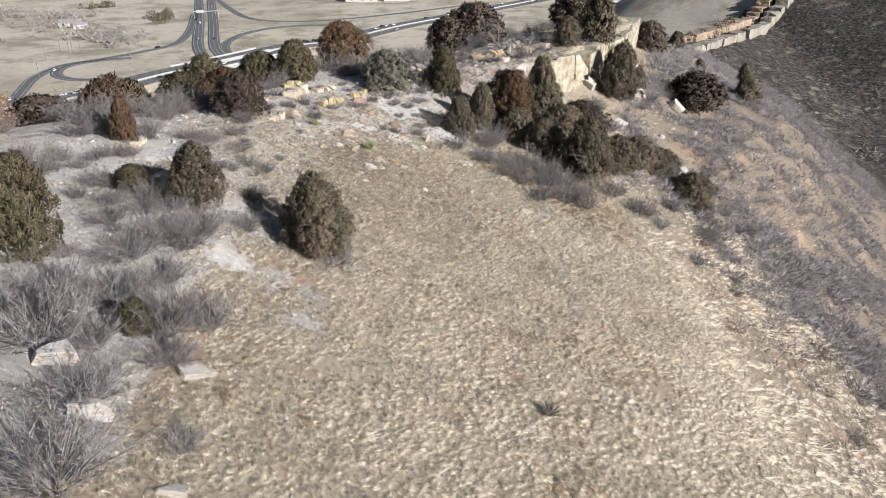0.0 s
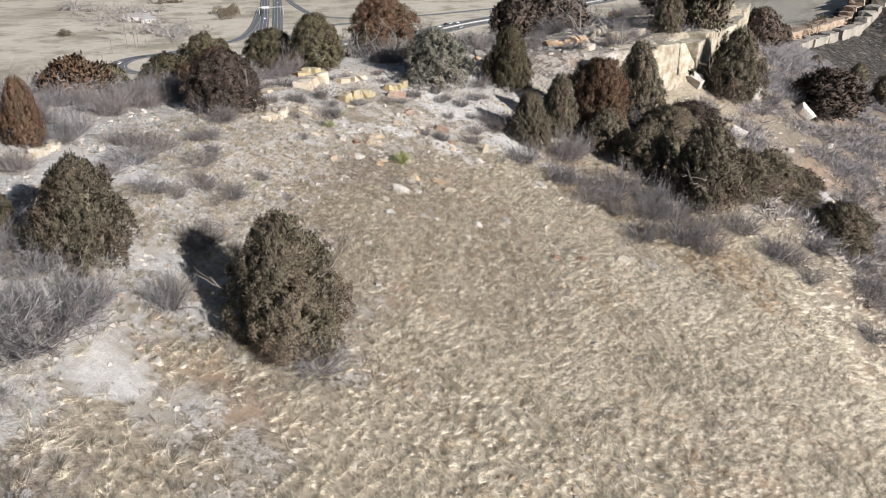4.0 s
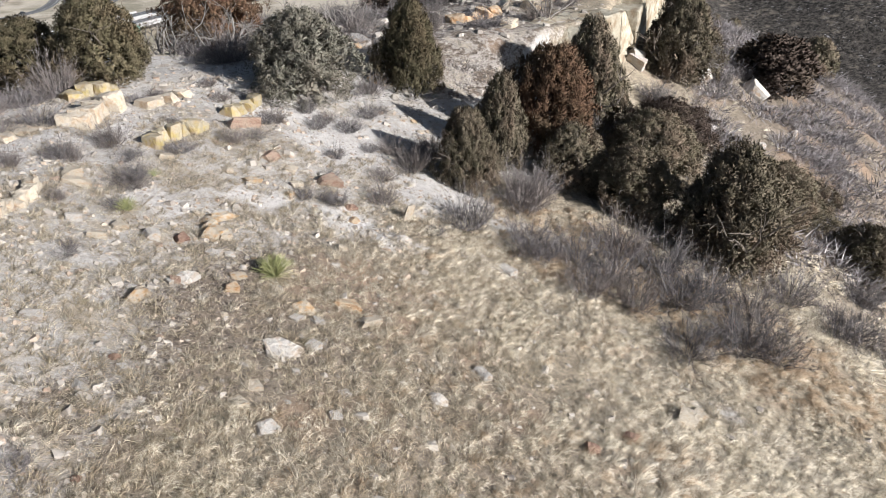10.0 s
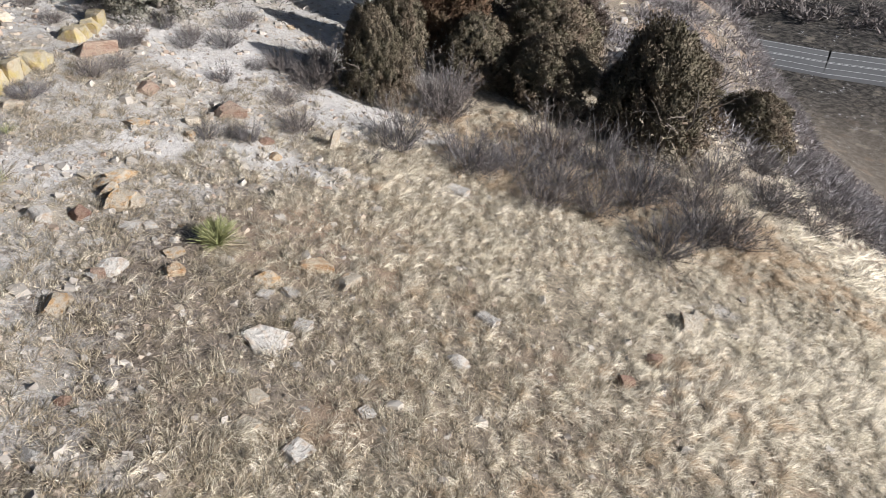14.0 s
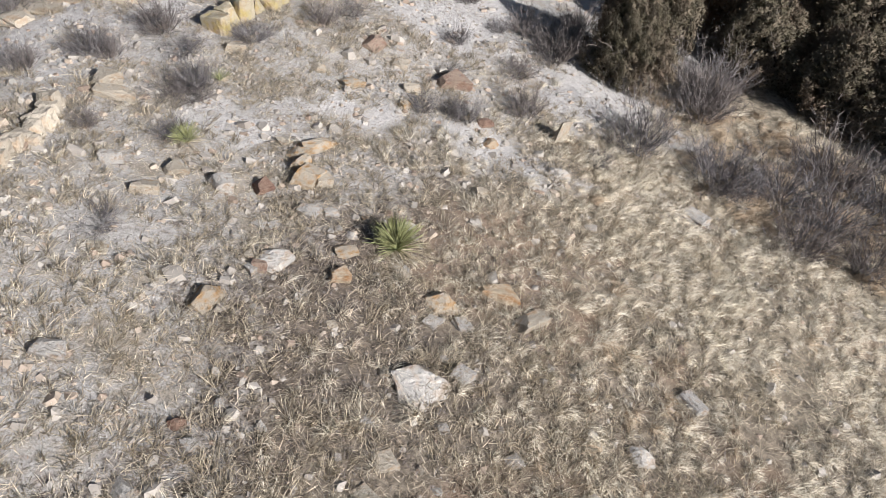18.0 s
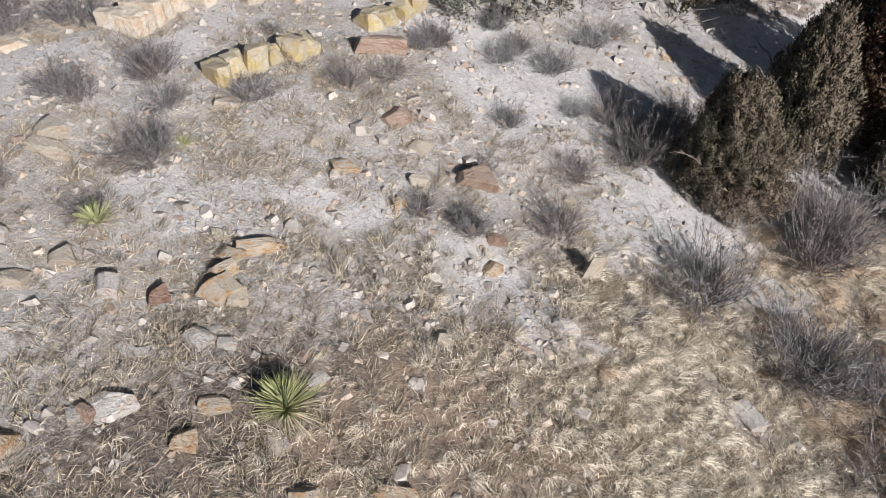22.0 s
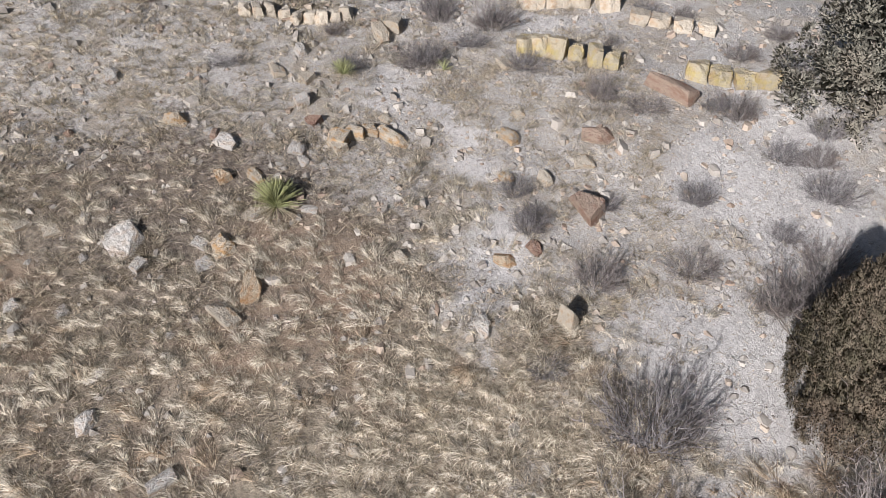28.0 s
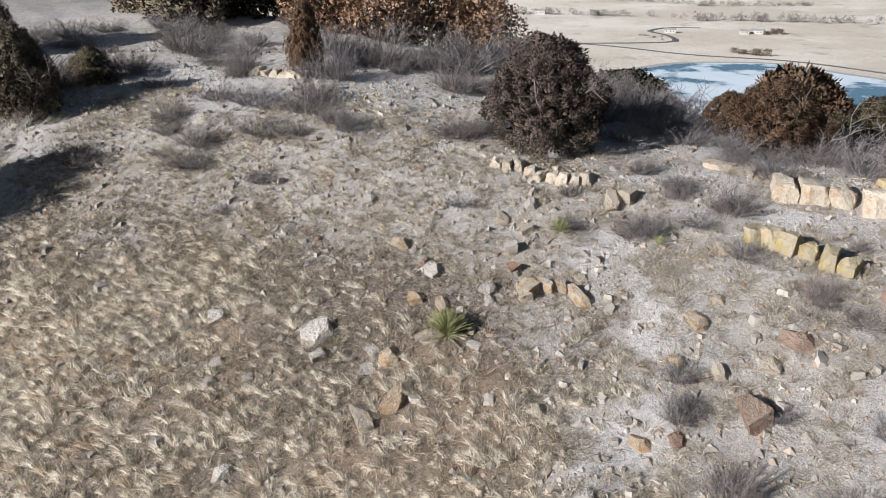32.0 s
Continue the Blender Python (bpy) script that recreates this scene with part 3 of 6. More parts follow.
# ---- cliffs and ledges ----
def rock_block(seed, size, cuts=3, rough=0.06, bevel=0.12, fine=1):
    """An angular block: a bevelled box, broken by noise and chipped by random planes."""
    rng = random.Random(seed)
    bm = bmesh.new()
    bmesh.ops.create_cube(bm, size=1)
    bmesh.ops.bevel(bm, geom=bm.edges[:], offset=bevel, segments=1, affect="EDGES")
    bmesh.ops.subdivide_edges(bm, edges=bm.edges[:], cuts=fine, use_grid_fill=True)
    for _ in range(cuts):
        n = Vector((rng.uniform(-1, 1), rng.uniform(-1, 1), rng.uniform(-0.2, 1))).normalized()
        far = rng.uniform(0.42, 0.55)
        for v in bm.verts:
            d = v.co.dot(n) - far
            if d > 0:
                v.co -= n * d
    shift = Vector((seed * 3.1, seed * 1.7, seed * 0.9))
    for v in bm.verts:
        v.co += noise.noise_vector(v.co * 2.2 + shift) * rough * 2 + noise.noise_vector(v.co * 6 + shift) * rough * 0.7
        v.co = Vector((v.co.x * size[0], v.co.y * size[1], v.co.z * size[2]))
    return bm


def build_cliff():
    top = tagged(new("sandstone_cliff"), "cream and yellow sandstone cliff of big jointed blocks", "cliff")
    rng = random.Random(5)
    y = 81.2
    count = 0
    while y < 116:
        width = rng.uniform(2.2, 4.4)
        mid = y + width * 0.4
        x = float(cliff_x(mid))
        face = -math.degrees(math.atan2(float(cliff_x(mid + 2.0) - cliff_x(mid - 2.0)), 4.0))
        foot = float(terrain(x + 2.0, mid - 0.6)) - 0.8
        crown = 16.6 + rng.uniform(-0.3, 0.15)
        out = rng.uniform(-0.14, 0.14)
        z = foot
        while z < crown - 0.3:
            tall = min(rng.uniform(1.8, 4.6), crown - z)
            if crown - z - tall < 1.2:
                tall = crown - z
            count += 1
            block = part("block", rock_block(100 + count, (3.6, width * 1.03, tall * 1.01), 1, 0.020, 0.022, 5), M_CLIFF, top)
            block.matrix_basis = pose(x - 1.2 + out + rng.uniform(-0.10, 0.10), mid, z + tall / 2, 0, rng.uniform(-1, 1), face + rng.uniform(-2, 2))
            z += tall
        y += width * 0.80
    return top


build_cliff()


def build_far_cliff():
    """The two broken bands of rock along the crest of the ridge beyond the gap."""
    rng = random.Random(8)
    for name, mat_, offset, lift, tall, label in (("far_rock_band", M_RUSTCLIFF, -2.0, 2.0, 3.2, "rust-orange rock band along the far crest"),
                                                  ("far_rock_band", M_FARCLIFF, 7.0, -3.0, 5.0, "pale grey rock wall below the far crest")):
        top = tagged(new(name), label, "cliff")
        s = -45.0
        i = 0
        while s < 330:
            wide = rng.uniform(3.0, 8.0)
            x = 86 + 0.64 * s + 0.77 * offset
            y = 318 + 0.77 * s - 0.64 * offset
            if rng.random() > 0.05:
                i += 1
                high = tall * rng.uniform(1.15, 1.3)
                b = part("block", rock_block(300 + i + int(offset) * 7, (rng.uniform(5, 7), wide * 1.3, high), 1, 0.03, 0.02, 4), mat_, top)
                b.matrix_basis = pose(x, y, float(terrain(x, y)) + lift * 0.3 + high * 0.25, 0, rng.uniform(-4, 2), -39.7 + rng.uniform(-3, 3))
            s += wide * 0.80


build_far_cliff()

BLOCKS = {}


def ledge(label, material, start, end, count, size, seed, sink=0.36):
    """A row of jointed blocks cropping out of the slope."""
    top = tagged(new("rock_ledge"), label, "rock ledge", "rock ledges on the crest")
    rng = random.Random(seed)
    a, b = Vector(start), Vector(end)
    turn = math.degrees(math.atan2(b.y - a.y, b.x - a.x)) - 90
    step_len = (b - a).length / count
    for i in range(count):
        p = a.lerp(b, (i + 0.5) / count)
        w = step_len * rng.uniform(0.9, 1.12)
        hgt = size[1] * rng.uniform(0.7, 1.15)
        blk = part("block", rock_block(seed * 31 + i, (size[0] * rng.uniform(0.8, 1.25), w * rng.uniform(0.90, 1.03), hgt), 3, 0.035, 0.025, 3), material, top)
        blk.matrix_basis = pose(p.x + rng.uniform(-0.12, 0.12), p.y, float(ground_z(p.x, p.y)) + hgt * (0.5 - sink), rng.uniform(-6, 6), rng.uniform(-8, 8), turn + rng.uniform(-9, 9))
    return top


ledge("yellow lichen-crusted sandstone ledge in upright blocks", M_LICHEN, (-10.1, 63.1), (-8.75, 65.6), 6, (0.6, 0.72), 11)
ledge("thick cream sandstone ledge with dark cracks", M_CREAM, (-12.75, 63.9), (-12.3, 66.9), 4, (1.0, 0.72), 12)
ledge("low yellow sandstone ledge", M_LICHEN, (-8.0, 67.2), (-7.1, 69.4), 4, (0.6, 0.6), 13)
ledge("pale cream rock ledge on the crest", M_CREAM, (-11.2, 66.9), (-9.9, 69.0), 4, (0.7, 0.45), 14)
ledge("stacked cream rock ledge under a juniper", M_LICHEN, (-14.2, 67.2), (-12.4, 68.6), 4, (0.8, 0.6), 15)
ledge("broken row of cream stones below a dark juniper", M_CREAM, (-12.6, 55.6), (-12.4, 58.8), 9, (0.45, 0.45), 16)
ledge("stepped pale stones beside a slim juniper", M_CREAM, (-18.9, 44.0), (-18.5, 46.6), 6, (0.5, 0.4), 17)
ledge("orange and cream slabs on the shelf", M_ORANGE, (3.2, 83.6), (6.6, 86.0), 5, (0.9, 0.7), 19)
ledge("white weathered slabs by the gap in the trees", M_GREY, (-4.6, 80.6), (-1.8, 81.2), 3, (1.4, 0.5), 20)
ledge("crumbling pale outcrop in the brush", M_CREAM, (9.0, 88.0), (13.2, 92.4), 5, (1.2, 0.9), 21)
ledge("flat cream ledge on the dusty crest", M_CREAM, (-14.6, 62.2), (-13.8, 64.2), 3, (0.9, 0.35), 22)


# ---- loose rocks ----
def rock_mesh(seed, material):
    """A broken sandstone slab: flat faces, sharp chipped edges."""
    key = (seed, material.name)
    if key not in BLOCKS:
        rng = random.Random(seed * 7 + 1)
        bm = bmesh.new()
        bmesh.ops.create_cube(bm, size=1)
        for v in bm.verts:
            v.co += Vector((rng.uniform(-0.14, 0.14), rng.uniform(-0.14, 0.14), rng.uniform(-0.12, 0.10)))
        for _ in range(3 + seed % 3):
            n = Vector((rng.uniform(-1, 1), rng.uniform(-1, 1), rng.uniform(-0.1, 0.9))).normalized()
            at = n * rng.uniform(0.36, 0.52)
            cut = bmesh.ops.bisect_plane(bm, geom=bm.verts[:] + bm.edges[:] + bm.faces[:], plane_co=at, plane_no=n, clear_outer=True)
            bmesh.ops.contextual_create(bm, geom=[e for e in cut["geom_cut"] if isinstance(e, bmesh.types.BMEdge)])
        bmesh.ops.bevel(bm, geom=bm.edges[:], offset=0.022, segments=1, affect="EDGES")
        bmesh.ops.triangulate(bm, faces=bm.faces[:])
        bmesh.ops.subdivide_edges(bm, edges=[e for e in bm.edges if e.calc_length() > 0.16], cuts=2, use_grid_fill=True)
        bmesh.ops.triangulate(bm, faces=bm.faces[:])
        for v in bm.verts:
            v.co += noise.noise_vector(v.co * 4 + Vector((seed * 2.0, 0, 0))) * 0.022 + noise.noise_vector(v.co * 12) * 0.014
        BLOCKS[key] = bm_mesh("rock", bm, material)
    return BLOCKS[key]


def rock(x, y, size, height, turn, material, label, seed, tilt=0.0, sink=0.2):
    ob = new("rock", rock_mesh(seed % 9, material))
    z = float(ground_z(x, y)) + height * (0.5 - sink)
    e = 0.4
    lie = Vector((float(terrain(x - e, y) - terrain(x + e, y)), float(terrain(x, y - e) - terrain(x, y + e)), 2 * e)).normalized()
    level = Vector((0, 0, 1)).rotation_difference(lie).to_matrix().to_4x4()
    ob.matrix_basis = Matrix.Translation((x, y, z)) @ level @ pose(0, 0, 0, tilt, tilt * 0.6, turn) @ Matrix.Diagonal((size[0] * 0.92, size[1] * 0.92, height, 1))
    return tagged(ob, label, "rock", "loose rocks on the slope")


CREAMY, RUSTY, GREYISH, REDDISH, BIGGREY = "cream sandstone rock lying in dry litter", "rusty orange sandstone rock on the slope", "pale grey angular rock in stubble", "dark red sandstone rock on the dust", "weathered grey-white boulder among brush"
WALLSTONE = "cream and orange block in a curved row of stones"
for i, (x, y, w, d, h, turn, m_, label) in enumerate([
        (-7.38, 57.72, 0.62, 0.42, 0.62, 60, M_WARM, WALLSTONE), (-7.05, 57.80, 0.42, 0.36, 0.42, 20, M_CREAM, WALLSTONE), (-7.55, 58.22, 0.50, 0.40, 0.52, 75, M_WARM, WALLSTONE),
        (-7.62, 58.62, 0.50, 0.36, 0.44, 55, M_WARM, WALLSTONE), (-7.25, 59.12, 0.92, 0.40, 0.40, 32, M_WARM, WALLSTONE),
        (-3.55, 55.50, 0.86, 0.42, 0.34, -8, M_ORANGE, "long rusty orange slab lying in dry grass"), (-2.93, 54.92, 0.80, 0.42, 0.36, 36, M_CREAM, "squared cream sandstone slab in dry grass"),
        (-4.72, 54.95, 0.58, 0.50, 0.40, 10, M_WARM, "blunt grey and orange rock in stubble"), (-5.12, 52.80, 1.00, 0.85, 0.26, 30, M_GREY, "broad flat grey slab half sunk in litter"),
        (-4.43, 53.15, 0.36, 0.32, 0.26, 50, M_GREY, GREYISH), (-8.22, 57.30, 0.42, 0.38, 0.44, 35, M_RED, REDDISH), (-5.18, 62.42, 0.50, 0.36, 0.36, 20, M_CREAM, CREAMY),
        (-5.40, 63.40, 0.52, 0.40, 0.34, 70, M_CREAM, CREAMY), (-5.34, 61.52, 0.34, 0.30, 0.34, 40, M_WARM, CREAMY), (-4.05, 63.05, 0.92, 0.62, 0.58, 20, M_BROWN, "blunt tan-brown boulder on washed dust"),
        (-1.30, 61.70, 0.40, 0.26, 0.80, 30, M_CREAM, "upright cream slab leaning by a shrub"), (-6.10, 64.05, 0.80, 0.55, 0.42, 60, M_BROWN, "squared red-brown block on the dust"),
        (-7.74, 55.08, 0.72, 0.50, 0.30, 55, M_GREY, "flat grey slab half sunk in litter"), (-8.95, 57.00, 0.42, 0.34, 0.48, 20, M_GREY, GREYISH), (-6.57, 55.03, 0.46, 0.36, 0.34, 15, M_ORANGE, RUSTY),
        (-6.52, 55.75, 0.55, 0.34, 0.20, 38, M_WARM, CREAMY), (-6.66, 61.90, 0.62, 0.42, 0.36, 25, M_WARM, RUSTY), (-3.64, 58.70, 0.32, 0.28, 0.30, 10, M_CREAM, CREAMY),
        (-1.90, 57.62, 0.20, 0.16, 0.14, 0, M_GREY, GREYISH), (-7.26, 66.50, 1.40, 0.62, 0.55, 32, M_BROWN, "long red-brown slab beside a yellow ledge"), (-8.68, 53.92, 0.62, 0.44, 0.40, 60, M_WARM, CREAMY),
        (-1.33, 52.28, 0.52, 0.42, 0.34, 10, M_GREY, GREYISH), (0.06, 53.68, 0.34, 0.50, 0.30, 25, M_GREY, GREYISH), (-5.33, 49.95, 0.60, 0.42, 0.26, 30, M_GREY, GREYISH),
        (-7.95, 54.85, 0.30, 0.26, 0.26, 0, M_BROWN, REDDISH), (-7.25, 56.75, 0.42, 0.40, 0.30, 60, M_GREY, GREYISH), (-6.85, 56.9, 0.30, 0.26, 0.22, 15, M_GREY, GREYISH),
        (-9.85, 57.25, 0.46, 0.40, 0.34, 30, M_CREAM, CREAMY), (-10.2, 56.5, 0.55, 0.42, 0.30, 10, M_CREAM, CREAMY), (-3.2, 60.9, 0.50, 0.35, 0.25, 60, M_ORANGE, RUSTY), (-3.3, 61.6, 0.45, 0.30, 0.26, 30, M_RED, REDDISH),
        (6.1, 53.2, 0.80, 0.55, 0.50, 60, M_CREAM, CREAMY), (6.5, 53.5, 0.60, 0.50, 0.40, 10, M_CREAM, CREAMY), (2.6, 51.4, 0.40, 0.40, 0.35, 0, M_RED, REDDISH), (3.9, 52.0, 0.40, 0.36, 0.35, 40, M_RED, REDDISH),
        (-11.5, 59.5, 0.80, 0.50, 0.40, 0, M_CREAM, CREAMY), (-11.8, 59.9, 0.60, 0.50, 0.50, 50, M_CREAM, CREAMY), (-9.5, 62.6, 0.55, 0.40, 0.35, 20, M_CREAM, CREAMY), (-1.5, 75.8, 1.30, 0.70, 0.60, 20, M_ORANGE, RUSTY),
        (-1.6, 60.0, 0.60, 0.35, 0.30, 15, M_GREY, GREYISH), (2.0, 59.8, 0.45, 0.60, 0.30, 40, M_GREY, GREYISH), (-10.5, 52.3, 0.60, 0.35, 0.30, 0, M_GREY, GREYISH), (-11.0, 57.2, 0.50, 0.40, 0.35, 20, M_GREY, GREYISH),
        (-8.9, 23.3, 1.40, 0.90, 0.40, 30, M_GREY, "broad pale slab at the foot of grey shrubs"), (-10.9, 19.8, 1.30, 0.90, 0.60, 0, M_GREY, "pale weathered boulder among grey shrubs"), (-13.4, 22.8, 1.50, 1.00, 0.70, 20, M_GREY, "pale weathered boulder among grey shrubs"),
        (-7.6, 17.0, 0.90, 0.70, 0.40, 10, M_GREY, GREYISH), (17.5, 73.4, 1.5, 1.0, 1.0, 30, M_GREY, BIGGREY), (16.0, 76.0, 1.4, 1.1, 1.2, 10, M_GREY, BIGGREY), (18.8, 80.5, 1.6, 1.1, 1.0, 60, M_GREY, BIGGREY), (24.8, 76.5, 2.0, 1.4, 1.1, 20, M_GREY, BIGGREY)]):
    rock(x, y, (w, d), h * (0.68 if w < 1.3 and h < 0.7 else 1.0), turn, m_, label, i, (3, -5, 4, -4)[i % 4], 0.26)

rng = random.Random(77)
made = 0
while made < 70:
    x, y = rng.uniform(-19, 4), rng.uniform(30, 74)
    keep = 1.0 - 0.9 * float(meadow(x, y))
    if rng.random() > keep * (1.0 if y > 46 else 0.45) or float(cliff_side(x, y)) < 0 and y > 72:
        continue
    made += 1
    s = 0.09 + 0.24 * rng.random() ** 2.6
    m_, lab = rng.choice([(M_CREAM, CREAMY), (M_GREY, GREYISH), (M_CREAM, CREAMY), (M_GREY, GREYISH), (M_ORANGE, RUSTY), (M_RED, REDDISH)])
    rock(x, y, (s * rng.uniform(0.8, 1.5), s), s * rng.uniform(0.3, 0.55), rng.uniform(0, 360), m_, lab, made, rng.uniform(-14, 14), 0.3)


for i in range(70):
    x, y = rng.gauss(-6.8, 2.6), rng.gauss(55.2, 3.2)
    s = 0.12 + 0.26 * rng.random() ** 2.4
    m_, lab = rng.choice([(M_CREAM, "flat cream stone half buried in litter"), (M_GREY, "flat grey stone half buried in litter"), (M_GREY, "flat grey stone half buried in litter")])
    rock(x, y, (s * rng.uniform(0.9, 1.5), s), s * rng.uniform(0.3, 0.55), rng.uniform(0, 360), m_, lab, i, rng.uniform(-12, 12), 0.36)
made = 0
while made < 30:
    x, y = rng.uniform(-8, 20), rng.uniform(76, 108)
    if float(cliff_side(x, y)) < 1 or float(brow_of(x, y)) > 0:
        continue
    made += 1
    s = 0.3 + 0.9 * rng.random() ** 2
    m_, lab = rng.choice([(M_CREAM, "cream sandstone slab on the rock shelf"), (M_GREY, "grey weathered rock on the rock shelf"), (M_ORANGE, "rusty sandstone block on the rock shelf")])
    rock(x, y, (s * rng.uniform(0.8, 1.6), s), s * rng.uniform(0.4, 0.8), rng.uniform(0, 360), m_, lab, made, rng.uniform(-10, 10))
made = 0
while made < 22:
    x, y = rng.uniform(9, 34), rng.uniform(70, 104)
    if not -14 < float(cliff_side(x, y)) < -1.2:
        continue
    made += 1
    s = 0.5 + 1.2 * rng.random() ** 2
    rock(x, y, (s * rng.uniform(0.8, 1.5), s), s * rng.uniform(0.6, 1.0), rng.uniform(0, 360), M_GREY, "pale fallen boulder below the cliff", made, rng.uniform(-16, 16))


# ---- junipers, oaks and the dead tree ----
def limbs(rng, count, height, spread, thick, fork=3):
    """Tapered three- to five-sided limbs: a trunk base that forks into bent branches. Returns verts and quads."""
    verts, quads = [], []

    def tube(path, r0, r1, sides=5):
        base = len(verts)
        for i, p in enumerate(path):
            d = (path[min(i + 1, len(path) - 1)] - path[max(i - 1, 0)]).normalized()
            u = d.orthogonal().normalized()
            w = d.cross(u)
            r = r0 + (r1 - r0) * i / (len(path) - 1)
            for s in range(sides):
                a = 2 * math.pi * s / sides
                verts.append(p + (u * math.cos(a) + w * math.sin(a)) * r)
        for i in range(len(path) - 1):
            for s in range(sides):
                a, b = base + i * sides + s, base + i * sides + (s + 1) % sides
                quads.append((a, b, b + sides, a + sides))

    def branch(p, d, length, r, depth):
        path = [p]
        for i in range(4):
            d = (d + Vector((rng.gauss(0, 0.22), rng.gauss(0, 0.22), rng.gauss(0.05, 0.16)))).normalized()
            path.append(path[-1] + d * length / 4)
        tube(path, r, r * 0.35, 5 if depth == 0 else 3)
        if depth < fork:
            for _ in range(3 if depth < 2 else 2):
                k = rng.randint(2, 4)
                nd = (d + Vector((rng.gauss(0, 0.7), rng.gauss(0, 0.7), rng.gauss(0.15, 0.45)))).normalized()
                branch(path[k], nd, length * rng.uniform(0.45, 0.7), r * 0.5, depth + 1)

    for i in range(count):
        a = 2 * math.pi * (i + rng.random() * 0.6) / count
        branch(Vector((0, 0, -0.15)), Vector((math.cos(a) * spread, math.sin(a) * spread, 1)).normalized(), height * rng.uniform(0.5, 0.8), thick * rng.uniform(0.6, 1.0), 0)
    return verts, quads


def crown_cards(seed, shape, clumps, per, leaf, plume=0.15):
    """Small leaf blades set along upright plumes over an uneven crown one metre wide and high. shape(t) is the half-width at height t."""
    g = np.random.default_rng(seed)
    t = g.random(clumps) ** 0.9
    a = g.random(clumps) * 2 * np.pi
    lobes = 1 + 0.16 * np.sin(3 * a + seed) * np.sin(4 * t + seed * 2) + 0.10 * np.sin(6 * a + 9 * t + seed) + 0.06 * g.standard_normal(clumps)
    groove = 1 - 0.17 * np.clip(np.sin(5 * a + 2.2 * np.sin(3.1 * t + seed) + seed), 0, 1) ** 2
    depth = 1 - 0.40 * g.random(clumps) ** 6
    r = np.maximum(shape(t) * lobes * depth * groove - 0.02, 0)
    c = np.stack([r * np.cos(a), r * np.sin(a), t * 0.92 + 0.02 * g.standard_normal(clumps)], -1)
    crown_out = unit(np.stack([np.cos(a), np.sin(a), 0.25 + 0.9 * t], -1))
    puff = plume * 0.5 * (0.6 + 0.8 * g.random(clumps))
    c, crown_out, puff = np.repeat(c, per, 0), np.repeat(crown_out, per, 0), np.repeat(puff, per)[:, None]
    n = len(c)
    away = unit(g.standard_normal((n, 3)) + 0.75 * crown_out)
    pos = c + away * puff * (0.30 + 0.78 * g.random((n, 1))) * np.array([1, 1, 1.25])
    up = unit(away * 1.0 + np.array([0, 0, 0.55]) + g.standard_normal((n, 3)) * 0.35)
    side = unit(np.cross(up, g.standard_normal((n, 3))))
    size = 0.7 + 0.6 * g.random((n, 1))
    # big inner sprays that close the heart of the crown
    heart = g.random(n) < 0.04
    pos[heart] = pos[heart] * np.array([0.62, 0.62, 0.70]) + np.array([0, 0, 0.09])
    size[heart] *= 3.6
    v = np.stack([pos - side * leaf[1] * size, pos + side * leaf[1] * size, pos + up * leaf[0] * size], 1).reshape(-1, 3)
    normals = np.repeat(unit(away + crown_out * 0.35 + g.standard_normal((n, 3)) * 0.30), 3, 0)
    return v, face_along(v, np.arange(n * 3).reshape(n, 3), normals), normals


SHAPES = {
    "cone": lambda t: 0.5 * np.clip(1.12 - t, 0, 1) ** 0.7 * np.minimum(1, 0.62 + 2.2 * t),
    "egg": lambda t: 0.5 * np.where(t < 0.33, np.sqrt(np.clip(1 - (t - 0.33) ** 2 / 0.22, 0, 1)), np.clip((1.03 - t) / 0.70, 0, 1) ** 0.50),
    "dome": lambda t: 0.5 * np.sqrt(np.clip(1 - (t - 0.30) ** 2 / 0.50, 0, 1)),
    "low": lambda t: 0.5 * np.sqrt(np.clip(1 - (t - 0.25) ** 2 / 0.57, 0, 1)),
}
JUNIPERS = {}


def juniper(x, y, width, height, shape, material, label, seed, turn=None, sink=0.0, category="juniper"):
    fine = (-25 < x < 26) + 0 if 25 < y < 92 else 0
    fine = 2 if label.startswith("large") else fine
    key = (shape, material.name, fine, seed % 2)
    rng = random.Random(seed)
    turn = rng.uniform(0, 360) if turn is None else turn
    m = pose(x, y, float(ground_z(x, y)) - 0.05 - sink, rng.uniform(-4, 4), rng.uniform(-4, 4), turn) @ Matrix.Diagonal((width, width * rng.uniform(0.9, 1.1), height, 1))
    if key not in JUNIPERS:
        top = new("juniper_tree")
        v, f, vn = crown_cards(len(JUNIPERS) * 5 + 3, SHAPES[shape], *((380, 30, (0.045, 0.016), 0.15), (560, 92, (0.021, 0.0052), 0.105), (950, 118, (0.0150, 0.0036), 0.082))[fine])
        under(new("crown", mesh_data("crown", v, f, material, True, vn)), top)
        lv, lq = limbs(random.Random(seed), 4, 0.85, 0.34, 0.035, 2)
        under(new("trunk", mesh_data("trunk", [tuple(p) for p in lv], lq, M_BARK, True)), top)
        JUNIPERS[key] = top
        top.matrix_basis = m
    else:
        top = JUNIPERS[key]
        copy = copy_thing(top, Matrix())
        copy.matrix_basis = m
        top = copy
    return tagged(top, label, category, "junipers on the ridge")


